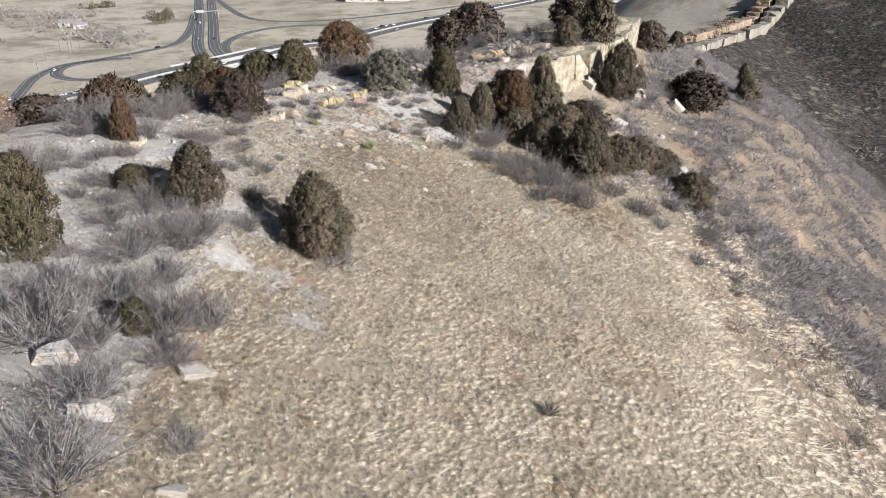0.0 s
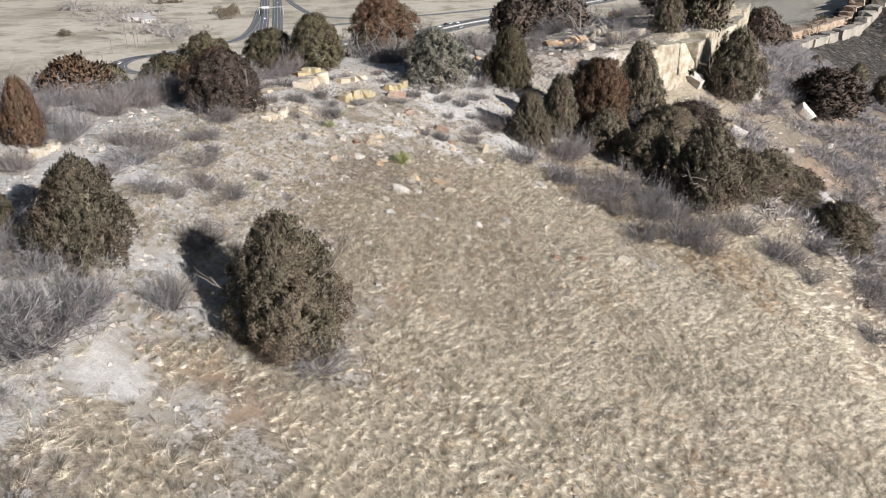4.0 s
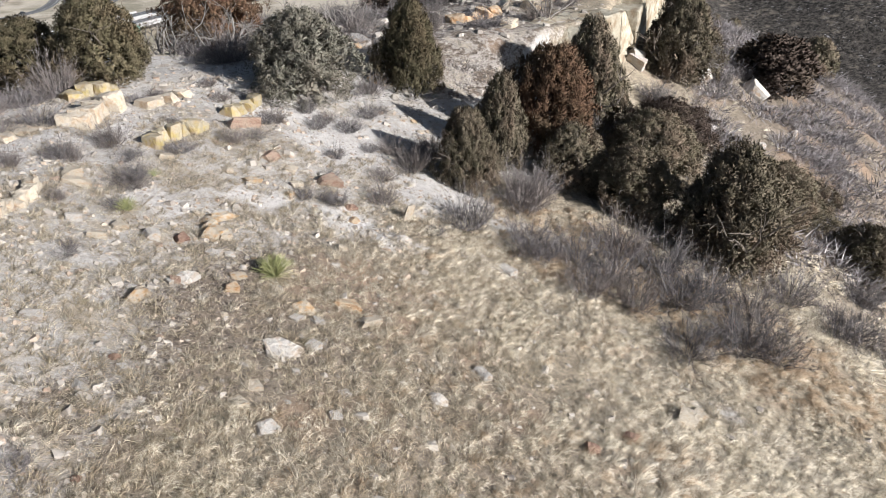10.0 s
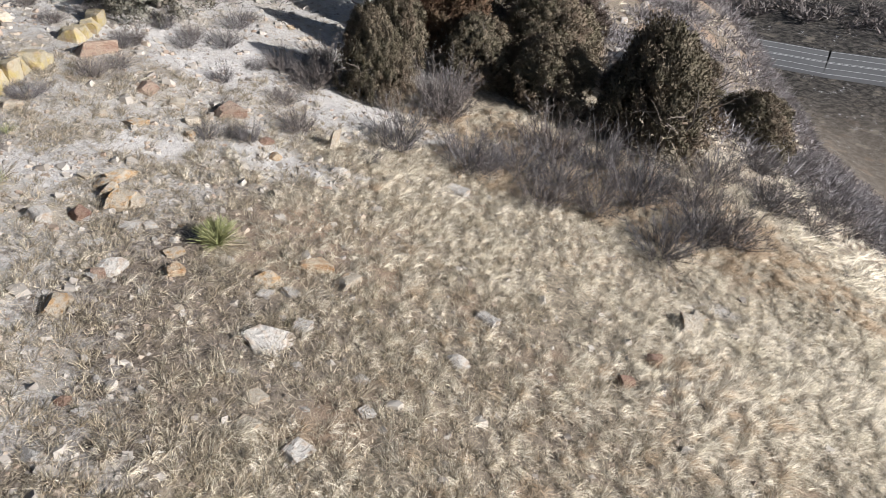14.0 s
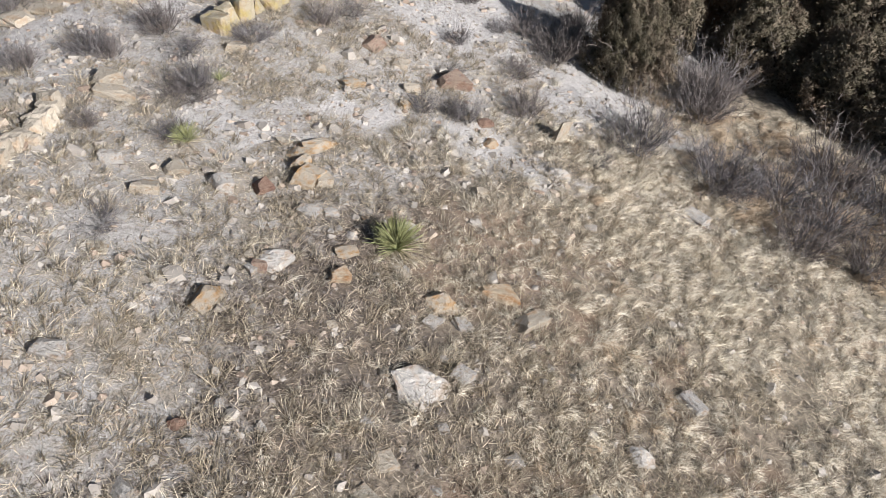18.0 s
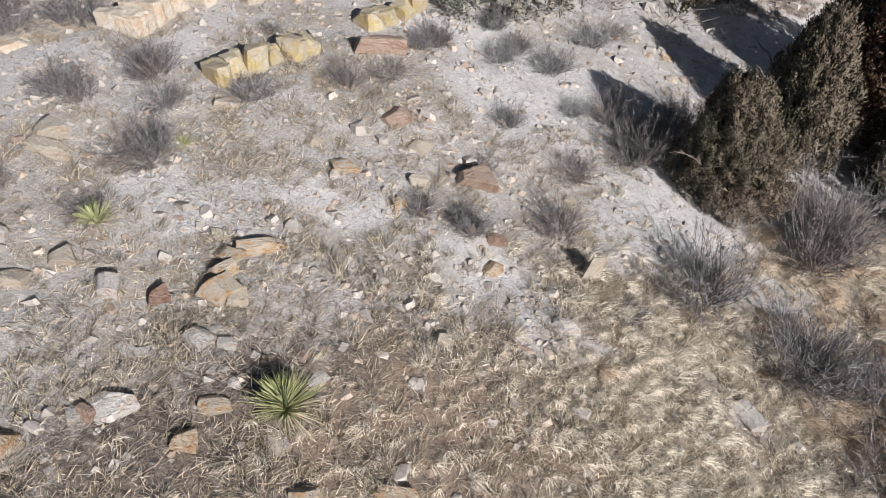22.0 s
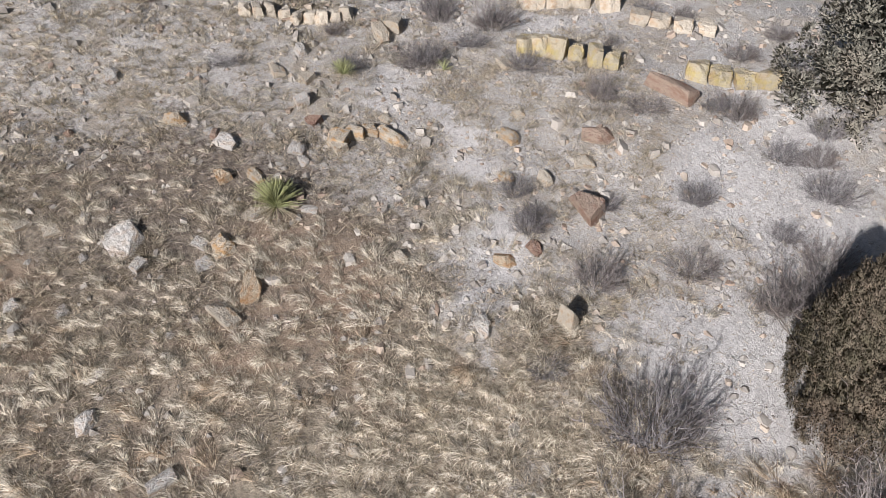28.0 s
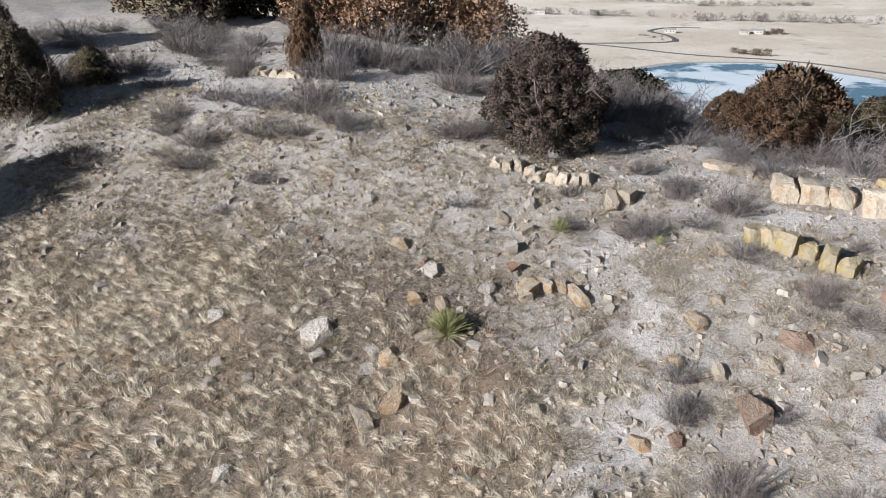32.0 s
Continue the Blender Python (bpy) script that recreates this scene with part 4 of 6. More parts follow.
DARKJ, BROWNJ, OLIVEJ, REDJ = "dense dark green juniper on the ridge", "purple-brown winter juniper on the crest", "olive green juniper among grey brush", "rust-brown juniper on the brow"
for i, (x, y, w, h, shape) in enumerate([
        (-6.6, 37.5, 3.8, 4.5, "egg"), (-12.9, 37.7, 2.9, 3.4, "egg"), (1.65, 66.2, 2.6, 3.7, "egg"), (3.5, 69.3, 2.5, 4.3, "egg"), (10.0, 76.2, 3.9, 6.2, "egg"),
        (12.6, 63.9, 4.3, 5.6, "egg"), (9.2, 66.8, 3.6, 3.3, "dome"), (21.0, 72.4, 4.2, 2.6, "low"), (23.6, 69.4, 4.2, 3.3, "dome"), (20.1, 88.8, 5.2, 6.4, "egg"),
        (18.6, 94.8, 4.0, 6.6, "egg"), (42.3, 106.2, 3.2, 3.9, "dome"), (6.8, 68.6, 2.8, 3.0, "dome"), (11.2, 70.4, 4.2, 3.6, "dome"), (15.8, 68.0, 3.8, 3.3, "dome"), (18.4, 70.4, 3.8, 3.2, "dome"), (42.9, 130.2, 2.4, 3.4, "egg"), (67.6, 172.1, 4.0, 5.4, "egg"), (14.2, 91.0, 3.0, 3.4, "dome"), (-30.0, 33.0, 4.6, 4.2, "dome"), (-27.6, 35.8, 4.2, 3.4, "dome"), (-33.0, 29.6, 4.8, 4.6, "dome")]):
    juniper(x, y, w, h, shape, M_JUNIPER, "large dense olive-dark juniper rising from dry grass" if i in (0, 2) else DARKJ, i)
for i, (x, y, w, h, shape) in enumerate([
        (-15.2, 56.9, 3.6, 3.3, "dome"), (13.2, 73.6, 5.2, 3.2, "low"), (31.4, 95.3, 6.6, 4.2, "low"), (47.3, 128.1, 4.0, 3.0, "dome"), (30.2, 115.0, 4.2, 4.2, "dome"), (44.2, 149.1, 3.0, 3.2, "egg"),
        (4.0, 99.0, 7.0, 5.2, "dome"), (0.7, 95.0, 5.0, 4.4, "dome"), (18.0, 108.8, 6.6, 4.4, "dome"), (-29.0, 54.6, 4.4, 2.4, "dome"), (-33.5, 59.2, 4.2, 2.5, "dome")]):
    juniper(x, y, w, h, shape, M_BROWNJUN, BROWNJ, i + 20)
for i, (x, y, w, h, shape) in enumerate([
        (-18.2, 29.9, 3.4, 4.6, "dome"), (-31.5, 37.5, 5.0, 4.6, "dome"), (-33.5, 40.5, 4.6, 4.4, "dome"), (-16.2, 38.1, 1.7, 1.5, "dome"), (-13.3, 70.1, 4.1, 3.7, "egg"), (0.0, 75.9, 3.6, 4.7, "egg"), (-30.2, 58.6, 4.6, 2.3, "dome"), (-23.6, 69.4, 4.6, 3.2, "dome"),
        (-16.8, 71.2, 3.8, 3.0, "dome"), (-22.9, 75.0, 4.4, 4.6, "dome"), (-11.6, 25.4, 1.3, 1.5, "dome"), (-28.4, 70.2, 3.6, 4.0, "egg")]):
    juniper(x, y, w, h, shape, M_OLIVE, OLIVEJ, i + 40)
juniper(-5.2, 71.5, 4.6, 3.9, "dome", M_GREYJUN, "pale grey-green juniper beside the ledges", 31)
for i, (x, y, w, h, shape) in enumerate([(-19.6, 46.1, 1.5, 2.9, "egg"), (-18.2, 64.5, 3.4, 2.5, "dome"), (6.1, 71.4, 4.4, 5.4, "dome"), (-28.8, 66.6, 5.2, 4.6, "dome"), (-10.4, 80.6, 5.2, 5.0, "dome"), (-19.4, 63.0, 1.8, 1.6, "low")]):
    juniper(x, y, w, h, shape, M_REDJUN, REDJ, i + 60)


def oak_brush(x, y, width, height, seed, leaves):
    """Scrub oak: many grey stems, with dry brown leaves still on or bare."""
    top = tagged(new("scrub_oak"), "scrub oak with dry copper-brown leaves" if leaves else "bare grey scrub oak on the brow", "scrub oak", "scrub oaks on the brow")
    rng = random.Random(seed)
    lv, lq = limbs(rng, 7, 0.95, 0.55, 0.020, 2)
    tagged(under(new("branchwork", mesh_data("branchwork", [tuple(p) for p in lv], lq, M_DEADWOOD if not leaves else M_BARK, True)), top), kind="stuff")
    if leaves:
        v, f, _ = crown_cards(seed, SHAPES["dome"], 380, 16, (0.035, 0.016), 0.2)
        tagged(under(new("dry_foliage", mesh_data("dry_foliage", v, f, M_OAKLEAF)), top), kind="stuff")
    top.matrix_basis = pose(x, y, float(ground_z(x, y)) - 0.05, 0, 0, rng.uniform(0, 360)) @ Matrix.Diagonal((width, width, height, 1))


for i, (x, y, w, h) in enumerate([(-29.6, 45.4, 4.6, 3.8), (-31.2, 47.8, 4.8, 4.2), (-31.6, 50.6, 4.4, 3.8), (-29.4, 42.2, 4.4, 3.6)]):
    oak_brush(x, y, w, h, i + 1, True)
for i, (x, y, w, h) in enumerate([(-31.0, 62.4, 5.0, 3.6), (-25.0, 62.5, 4.0, 2.4), (-9.0, 75.5, 5.0, 3.6), (-6.2, 79.0, 5.4, 3.4), (-12.4, 77.6, 4.6, 3.2), (-26.8, 57.0, 4.0, 2.2), (-3.0, 86.0, 5.0, 2.6), (-18.6, 66.4, 4.2, 2.0)]):
    oak_brush(x, y, w, h, i + 20, False)


def dead_tree(x, y, height, seed):
    top = tagged(new("dead_tree"), "bleached dead juniper snag with bare forked limbs", "dead tree")
    lv, lq = limbs(random.Random(seed), 5, height, 0.75, 0.085, 4)
    under(new("limb", mesh_data("limb", [tuple(p) for p in lv], lq, M_DEADWOOD, True)), top)
    top.location = (x, y, float(ground_z(x, y)))


dead_tree(9.2, 84.2, 4.6, 4)
dead_tree(6.6, 90.5, 3.6, 9)


# ---- bare grey shrubs ----
def ribbons(g, base, direction, length, width, bend, segments=3, flat=0.0):
    """Tapered, bent blades that end in a point: arrays of roots, directions, lengths and widths. Returns verts and triangles."""
    n = len(base)
    d = direction / np.linalg.norm(direction, axis=1)[:, None]
    side = np.cross(d + 0.6 * bend, np.array([0, 0, 1.0]) * flat + g.standard_normal((n, 3)) * (1 - 0.75 * flat))
    side /= np.linalg.norm(side, axis=1)[:, None] + 1e-9
    rows = []
    for i in range(segments + 1):
        t = i / segments
        p = base + d * (length * t)[:, None] + bend * (length * t * t)[:, None]
        if i == segments:
            rows.append(p[:, None])
            break
        w = side * (width * (1 - 0.6 * t))[:, None]
        rows += [(p - w)[:, None], (p + w)[:, None]]
    v = np.concatenate(rows, 1)
    k = segments * 2 + 1
    one = []
    for i in range(segments - 1):
        one += [(2 * i, 2 * i + 1, 2 * i + 3), (2 * i, 2 * i + 3, 2 * i + 2)]
    one.append((k - 3, k - 2, k - 1))
    f = (np.arange(n) * k)[:, None, None] + np.array(one)[None]
    return v.reshape(-1, 3), f.reshape(-1, 3)


def fan(g, n, spread, lift=0.55):
    a = g.random(n) * 2 * np.pi
    r = np.sqrt(g.random(n)) * spread
    return np.stack([np.cos(a) * r, np.sin(a) * r, np.full(n, lift) + 0.45 * g.random(n)], -1)


def shrub_mass(seed, stems, twigs):
    """Bent stems fanning from the root, forking into a haze of fine twigs."""
    g = np.random.default_rng(seed)
    d = fan(g, stems, 1.15, 0.40)
    root = np.stack([d[:, 0] * 0.22, d[:, 1] * 0.22, np.full(stems, -0.05)], -1) + g.standard_normal((stems, 3)) * np.array([0.06, 0.06, 0])
    length = 0.50 + 0.46 * g.random(stems)
    bend = g.standard_normal((stems, 3)) * 0.26 + np.array([0, 0, 0.16])
    sv, sf = ribbons(g, root, d, length, np.full(stems, 0.0085), bend, 3)
    dn = d / np.linalg.norm(d, axis=1)[:, None]
    pick = g.integers(0, stems, twigs)
    t = 0.15 + 0.85 * np.sqrt(g.random(twigs))
    start = root[pick] + dn[pick] * (length[pick] * t)[:, None] + bend[pick] * (length[pick] * t * t)[:, None]
    td = dn[pick] * 0.6 + g.standard_normal((twigs, 3)) * 0.62 + np.array([0, 0, 0.35])
    tv, tf = ribbons(g, start, td, 0.10 + 0.20 * g.random(twigs), np.full(twigs, 0.0050), g.standard_normal((twigs, 3)) * 0.12, 1)
    return (sv, sf), (tv, tf)


SHRUBS = {}


def shrub(x, y, width, height, seed, brown=False, label="bare grey twiggy shrub on the slope"):
    key = (seed % 4, brown)
    rng = random.Random(seed * 13 + 5)
    m = pose(x, y, float(ground_z(x, y)) - 0.04, rng.uniform(-5, 5), rng.uniform(-5, 5), rng.uniform(0, 360)) @ Matrix.Diagonal((width * 0.62, width * 0.62, height * 0.95, 1))
    if key not in SHRUBS:
        top = new("shrub")
        for name, (v, f) in zip(("branchwork", "twig_haze"), shrub_mass(key[0] + 10 * brown, 120, 2500)):
            tagged(under(new(name, mesh_data(name, v, f, M_DARKTWIG if brown else M_TWIG)), top), kind="stuff")
        SHRUBS[key] = top
    else:
        top = copy_thing(SHRUBS[key], Matrix())
    top.matrix_basis = m
    return tagged(top, label, "shrub", "bare shrubs")


BRUSH = "dense bare grey shrub in the brush thicket"
for i, (x, y, w, h) in enumerate([
        (-12.1, 33.2, 3.2, 1.6), (-13.9, 31.1, 3.0, 1.6), (-10.8, 25.9, 2.6, 2.4), (-9.4, 27.0, 2.0, 1.8), (-12.9, 33.0, 2.6, 1.7), (-11.8, 34.9, 2.2, 1.5), (-10.3, 37.2, 1.4, 1.4), (-14.7, 24.2, 3.8, 2.7),
        (-12.8, 24.2, 2.0, 1.4), (-11.6, 20.6, 2.8, 1.6), (-10.6, 16.4, 3.2, 2.0), (-5.6, 36.4, 2.0, 0.9), (-12.0, 29.6, 2.4, 1.4), (-15.6, 27.4, 2.6, 1.6), (-17.4, 25.4, 3.0, 2.0), (-8.0, 19.0, 1.4, 0.9), (-9.8, 23.6, 2.0, 1.3), (-13.4, 27.6, 2.6, 1.6)]):
    shrub(x, y, w, h, i, label="big pale grey bare shrub beside junipers")
for i, (x, y, w, h) in enumerate([
        (3.9, 65.2, 2.2, 1.8), (3.6, 61.4, 1.9, 1.3), (5.1, 61.6, 2.1, 1.5), (7.3, 63.0, 2.8, 2.3), (8.7, 62.0, 2.7, 2.1), (8.5, 59.6, 2.6, 1.9), (4.8, 59.4, 2.1, 1.4),
        (7.7, 56.7, 2.5, 1.7), (10.1, 57.5, 3.0, 2.2), (11.3, 57.3, 2.6, 2.0), (14.6, 62.2, 3.0, 2.0), (16.3, 60.8, 2.3, 1.6), (6.6, 59.0, 2.1, 1.6), (6.2, 60.6, 2.3, 1.7), (9.8, 60.4, 2.6, 1.9), (11.6, 59.8, 2.6, 1.9)]):
    shrub(x, y, w * 0.84, h * 0.9, i, i % 3 == 0, BRUSH)
for i, (x, y, w, h) in enumerate([
        (1.1, 62.6, 1.9, 1.7), (-2.1, 62.6, 1.1, 0.9), (-3.8, 61.6, 0.8, 0.7), (-2.1, 64.8, 1.3, 0.6), (3.2, 61.6, 2.0, 1.5), (3.9, 65.6, 2.0, 2.0), (-10.1, 60.6, 0.9, 0.8), (-7.5, 64.6, 0.8, 0.8),
        (-3.8, 65.6, 0.8, 0.7), (-0.7, 66.3, 1.6, 1.2), (-20.1, 42.5, 1.1, 0.8), (-18.7, 43.5, 1.1, 0.7), (-18.5, 46.9, 1.5, 1.0), (-15.4, 44.3, 1.4, 0.7), (-13.4, 43.5, 1.3, 0.8), (-12.6, 43.9, 1.1, 0.7), (-11.1, 45.7, 1.4, 0.7),
        (-17.6, 38.6, 2.2, 1.0), (-15.0, 37.2, 2.0, 1.3), (-10.8, 41.4, 2.0, 0.9), (-24.4, 51.9, 4.2, 2.2), (-20.3, 57.1, 3.0, 1.5), (-18.6, 47.9, 1.4, 1.7), (-21.6, 48.8, 1.8, 1.7), (-22.1, 50.6, 1.8, 1.5), (-19.6, 43.1, 1.3, 0.9),
        (-3.2, 68.6, 1.2, 0.8), (-4.2, 68.9, 0.9, 0.6), (-5.0, 69.6, 0.9, 0.7), (-6.2, 67.85, 1.0, 0.8), (-4.9, 61.6, 0.75, 0.55), (-0.3, 66.9, 1.5, 1.2), (-0.4, 61.0, 0.7, 0.5), (-12.1, 61.3, 0.9, 0.7), (-4.6, 68.2, 0.9, 0.6), (-1.5, 67.6, 1.3, 0.9), (-2.4, 70.6, 1.3, 0.8), (0.4, 68.4, 1.4, 1.0)]):
    shrub(x, y, w, h, i + 1, i % 2 == 1)
for i, (x, y, w, h) in enumerate([
        (-12.2, 45.3, 1.6, 0.8), (-15.2, 45.9, 2.0, 0.8), (-18.2, 38.4, 1.6, 1.0), (-16.5, 41.1, 1.5, 0.6), (-21.8, 38.9, 2.6, 1.6), (-22.7, 31.9, 1.9, 1.2), (-21.7, 41.9, 1.6, 1.0), (-12.5, 61.3, 1.0, 0.8), (-11.2, 62.7, 1.3, 0.9), (-14.0, 64.1, 1.4, 0.9), (-10.7, 60.4, 1.3, 0.4), (16.8, 60.9, 2.8, 1.6), (24.0, 64.7, 1.7, 1.0),
        (-24.6, 36.8, 2.2, 1.3), (-13.6, 60.2, 0.9, 0.7), (4.6, 66.8, 2.0, 1.6), (-19.4, 52.6, 2.0, 1.4), (-21.0, 55.4, 2.4, 1.7)]):
    shrub(x, y, w, h, i + 2, i % 2 == 0)

rng = random.Random(43)
made = 0
while made < 36:
    x, y = rng.uniform(17, 42), rng.uniform(22, 76)
    if x - 17 > 9 * rng.random() ** 2 + max(0.0, (58 - y) * 0.22):
        made += 1
        shrub(x, y, rng.uniform(1.4, 2.8), rng.uniform(0.7, 1.6), made, made % 3 == 0, "grey bare shrub scattered on the lower slope")

# brush crowding the brow behind the junipers, and the thicket's edges
for i, (x, y, w, h) in enumerate([
        (-18.6, 58.4, 2.0, 1.2), (-19.6, 59.8, 2.2, 1.4), (-18.0, 60.2, 1.8, 1.1), (-20.4, 57.8, 2.0, 1.3), (-19.0, 61.4, 2.0, 1.2), (-17.2, 61.6, 1.6, 0.9), (-16.8, 59.4, 1.5, 0.8), (-21.4, 60.4, 2.2, 1.5),
        (-16.6, 63.2, 1.5, 0.9), (-16.4, 65.6, 1.8, 1.0), (-15.6, 67.0, 1.8, 1.1), (-17.6, 67.0, 2.0, 1.3), (-15.0, 63.0, 1.2, 0.7), (-22.4, 46.2, 2.0, 1.5), (-21.4, 47.4, 1.8, 1.4)]):
    shrub(x, y, w, h, i, i % 3 == 0, "grey bare brush crowding the brow")
rng = random.Random(41)
for i in range(46):
    s = rng.uniform(0, 70)
    e = rng.uniform(-3.5, 4.0)
    x, y = -31 + 0.562 * s - 0.826 * e, 47 + 0.826 * s + 0.562 * e
    shrub(x, y, rng.uniform(1.6, 3.0), rng.uniform(1.0, 2.0), i, i % 3 == 0, "grey bare brush crowding the brow")
for i in range(48):
    x, y = rng.uniform(-30, -13), rng.uniform(28, 57)
    if float(brow_of(x, y)) < 1:
        shrub(x, y, rng.uniform(0.8, 1.9), rng.uniform(0.4, 1.0), i, i % 2 == 0, "dark twiggy shrub on the pale crest")
for i in range(56):
    x, y = rng.uniform(-20, 1), rng.uniform(40, 74)
    if float(meadow(x, y)) > 0.35:
        continue
    shrub(x, y, rng.uniform(0.5, 1.1), rng.uniform(0.25, 0.6), i, i % 2 == 0, "small dark twiggy shrub on pale dust")
for i in range(40):
    x, y = rng.uniform(-12, 22), rng.uniform(73, 112)
    if float(cliff_side(x, y)) > 1.2 and float(brow_of(x, y)) < 3:
        shrub(x, y, rng.uniform(1.0, 2.4), rng.uniform(0.6, 1.4), i, i % 2 == 0, "bare grey shrub on the rock shelf")
for i in range(30):
    x, y = rng.uniform(3, 30), rng.uniform(62, 96)
    if float(cliff_side(x, y)) > -2:
        continue
    shrub(x, y, rng.uniform(1.6, 3.0), rng.uniform(0.9, 1.8), i, i % 4 == 0, "grey bare shrub below the cliff")


def brush_stuff(name, label, xs, ys, keep, per, size, material, seed, category="brush"):
    """Many small bare bushes, joined: what nobody could count."""
    g = np.random.default_rng(seed)
    n = len(xs)
    zs = ground_z(xs, ys)
    w = size[0] + (size[1] - size[0]) * g.random(n)
    base = np.repeat(np.stack([xs, ys, zs - 0.05], -1), per, 0)
    ww = np.repeat(w, per)
    d = fan(g, n * per, 1.1, 0.25)
    d /= np.linalg.norm(d, axis=1)[:, None]
    reach = (0.10 + 0.32 * np.sqrt(g.random(n * per))) * (0.75 + 0.5 * hash2(np.floor(5 * np.arctan2(d[:, 1], d[:, 0])), np.repeat(np.arange(n), per), seed))
    base = base + d * (ww * reach)[:, None]
    d = d + g.standard_normal((n * per, 3)) * 0.35
    v, f = ribbons(g, base, d, ww * (0.14 + 0.16 * g.random(n * per)), ww * keep, g.standard_normal((n * per, 3)) * 0.22, 1)
    return tagged(new(name, mesh_data(name, v, f, material)), label, category, kind="stuff")


g = np.random.default_rng(6)
bx, by = g.uniform(12, 110, 17000), g.uniform(50, 230, 17000)
ok = (cliff_side(bx, by) < -3) & (brow_of(bx, by) < 4) & (bx - 0.3 * (by - 75) > 14 + 6 * g.random(17000)) & (terrain(bx, by) > -34) & ((bx > 26) | (by > 66)) & (vnoise(bx / 5, by / 5, 4) > -0.18) & (g.random(17000) < 0.5)
bx, by = bx[ok], by[ok]
brush_stuff("hillside_brush", "low grey brush covering the sunny hillside", bx, by, 0.015, 56, (1.3, 2.9), M_HAZETWIG, 1)
bx, by = g.uniform(14, 62, 12000), g.uniform(56, 140, 12000)
ok = (cliff_side(bx, by) < -2.5) & (bx - 0.3 * (by - 75) > 15 + 5 * g.random(12000)) & ((bx > 24) | (by > 68)) & (vnoise(bx / 3.5, by / 3.5, 14) > 0.0)
brush_stuff("slope_brush", "dense grey fine-twigged brush below the cliff", bx[ok], by[ok], 0.012, 48, (1.1, 2.4), M_HAZETWIG, 4)
bx, by = g.uniform(-14, 24, 420), g.uniform(72, 112, 420)
ok = (cliff_side(bx, by) > 1.0) & (brow_of(bx, by) < 4)
brush_stuff("shelf_brush", "bare grey brush dotted over the rock shelf", bx[ok], by[ok], 0.009, 60, (0.8, 2.0), M_TWIG, 5)
bx, by = g.uniform(16, 40, 260), g.uniform(22, 76, 260)
ok = bx - 17 > np.maximum(0.0, (58 - by) * 0.22)
brush_stuff("flank_brush", "grey brush scattered down the lower flank", bx[ok], by[ok], 0.009, 70, (1.0, 2.2), M_TWIG, 6)
g = np.random.default_rng(16)
bx, by = g.uniform(60, 520, 9000), g.uniform(120, 620, 9000)
ok = (far_hill(bx, by) > 0.6) & (terrain(bx, by) > VALLEY + 1.5)
bx, by = bx[ok], by[ok]
brush_stuff("valley_brush", "dark brush on the hills across the valley", bx, by, 0.028, 14, (1.2, 3.4), M_DARKTWIG, 2)
t_ = g.uniform(-60, 200, 420)
bx, by = 190 + t_ * 0.66 + g.uniform(-12, 22, 420) * 0.75, 205 - t_ * 0.75 + g.uniform(-12, 22, 420) * 0.66
brush_stuff("roadside_trees", "bare dark trees lining the valley road", bx, by, 0.03, 40, (5.0, 9.0), M_DARKTWIG, 3, "trees")


# ---- yuccas ----
def yucca(x, y, radius, count, seed, label, dry=0.12, material=None):
    top = tagged(new("yucca"), label, "yucca", "yuccas on the slope")
    g = random.Random(seed)
    if "leaf" not in BLOCKS:
        for key, m_ in (("leaf", M_YUCCA), ("dry_leaf", M_DRYYUCCA), ("dark_leaf", M_DARKTWIG)):
            w, n = 0.013, 4
            v, f = [], []
            for i in range(n + 1):
                t = i / n
                half = w * (1 - t) ** 0.7 + 0.002
                z = 0.10 * t - 0.16 * t * t
                v += [(-half, t, z), (0, t, z - 0.012), (half, t, z)]
            for i in range(n):
                a = 3 * i
                f += [(a, a + 1, a + 4, a + 3), (a + 1, a + 2, a + 5, a + 4)]
            BLOCKS[key] = mesh_data(key, v, f, m_)
    z = float(ground_z(x, y))
    for i in range(count):
        old = g.random() < dry
        ob = under(new("leaf", BLOCKS["dry_leaf"] if old else BLOCKS[material or "leaf"]), top)
        lift = g.uniform(-8, 12) if old else 16 + 70 * g.random() ** 0.8
        L = radius * g.uniform(0.75, 1.1)
        ob.matrix_basis = pose(0, 0, 0.05, lift, 0, g.uniform(0, 360)) @ Matrix.Diagonal((max(radius, 0.45) * 1.15, L, L, 1))
    top.location = (x, y, z)
    return top


yucca(-5.55, 56.15, 0.70, 420, 1, "large yellow-green yucca with spiky leaves on litter")
yucca(-9.8, 58.2, 0.44, 180, 2, "small yellow-green yucca in pale stubble")
yucca(4.7, 28.0, 0.80, 170, 3, "dark withered yucca in golden grass", 0.25, "dark_leaf")
yucca(-9.6, 60.9, 0.34, 70, 4, "faded low yucca on the dust", 0.45)
yucca(-4.4, 29.6, 0.30, 34, 5, "small pale yucca in golden grass", 0.4)
yucca(-10.6, 47.4, 0.32, 36, 6, "small yellow-green yucca on the stony crest", 0.3)


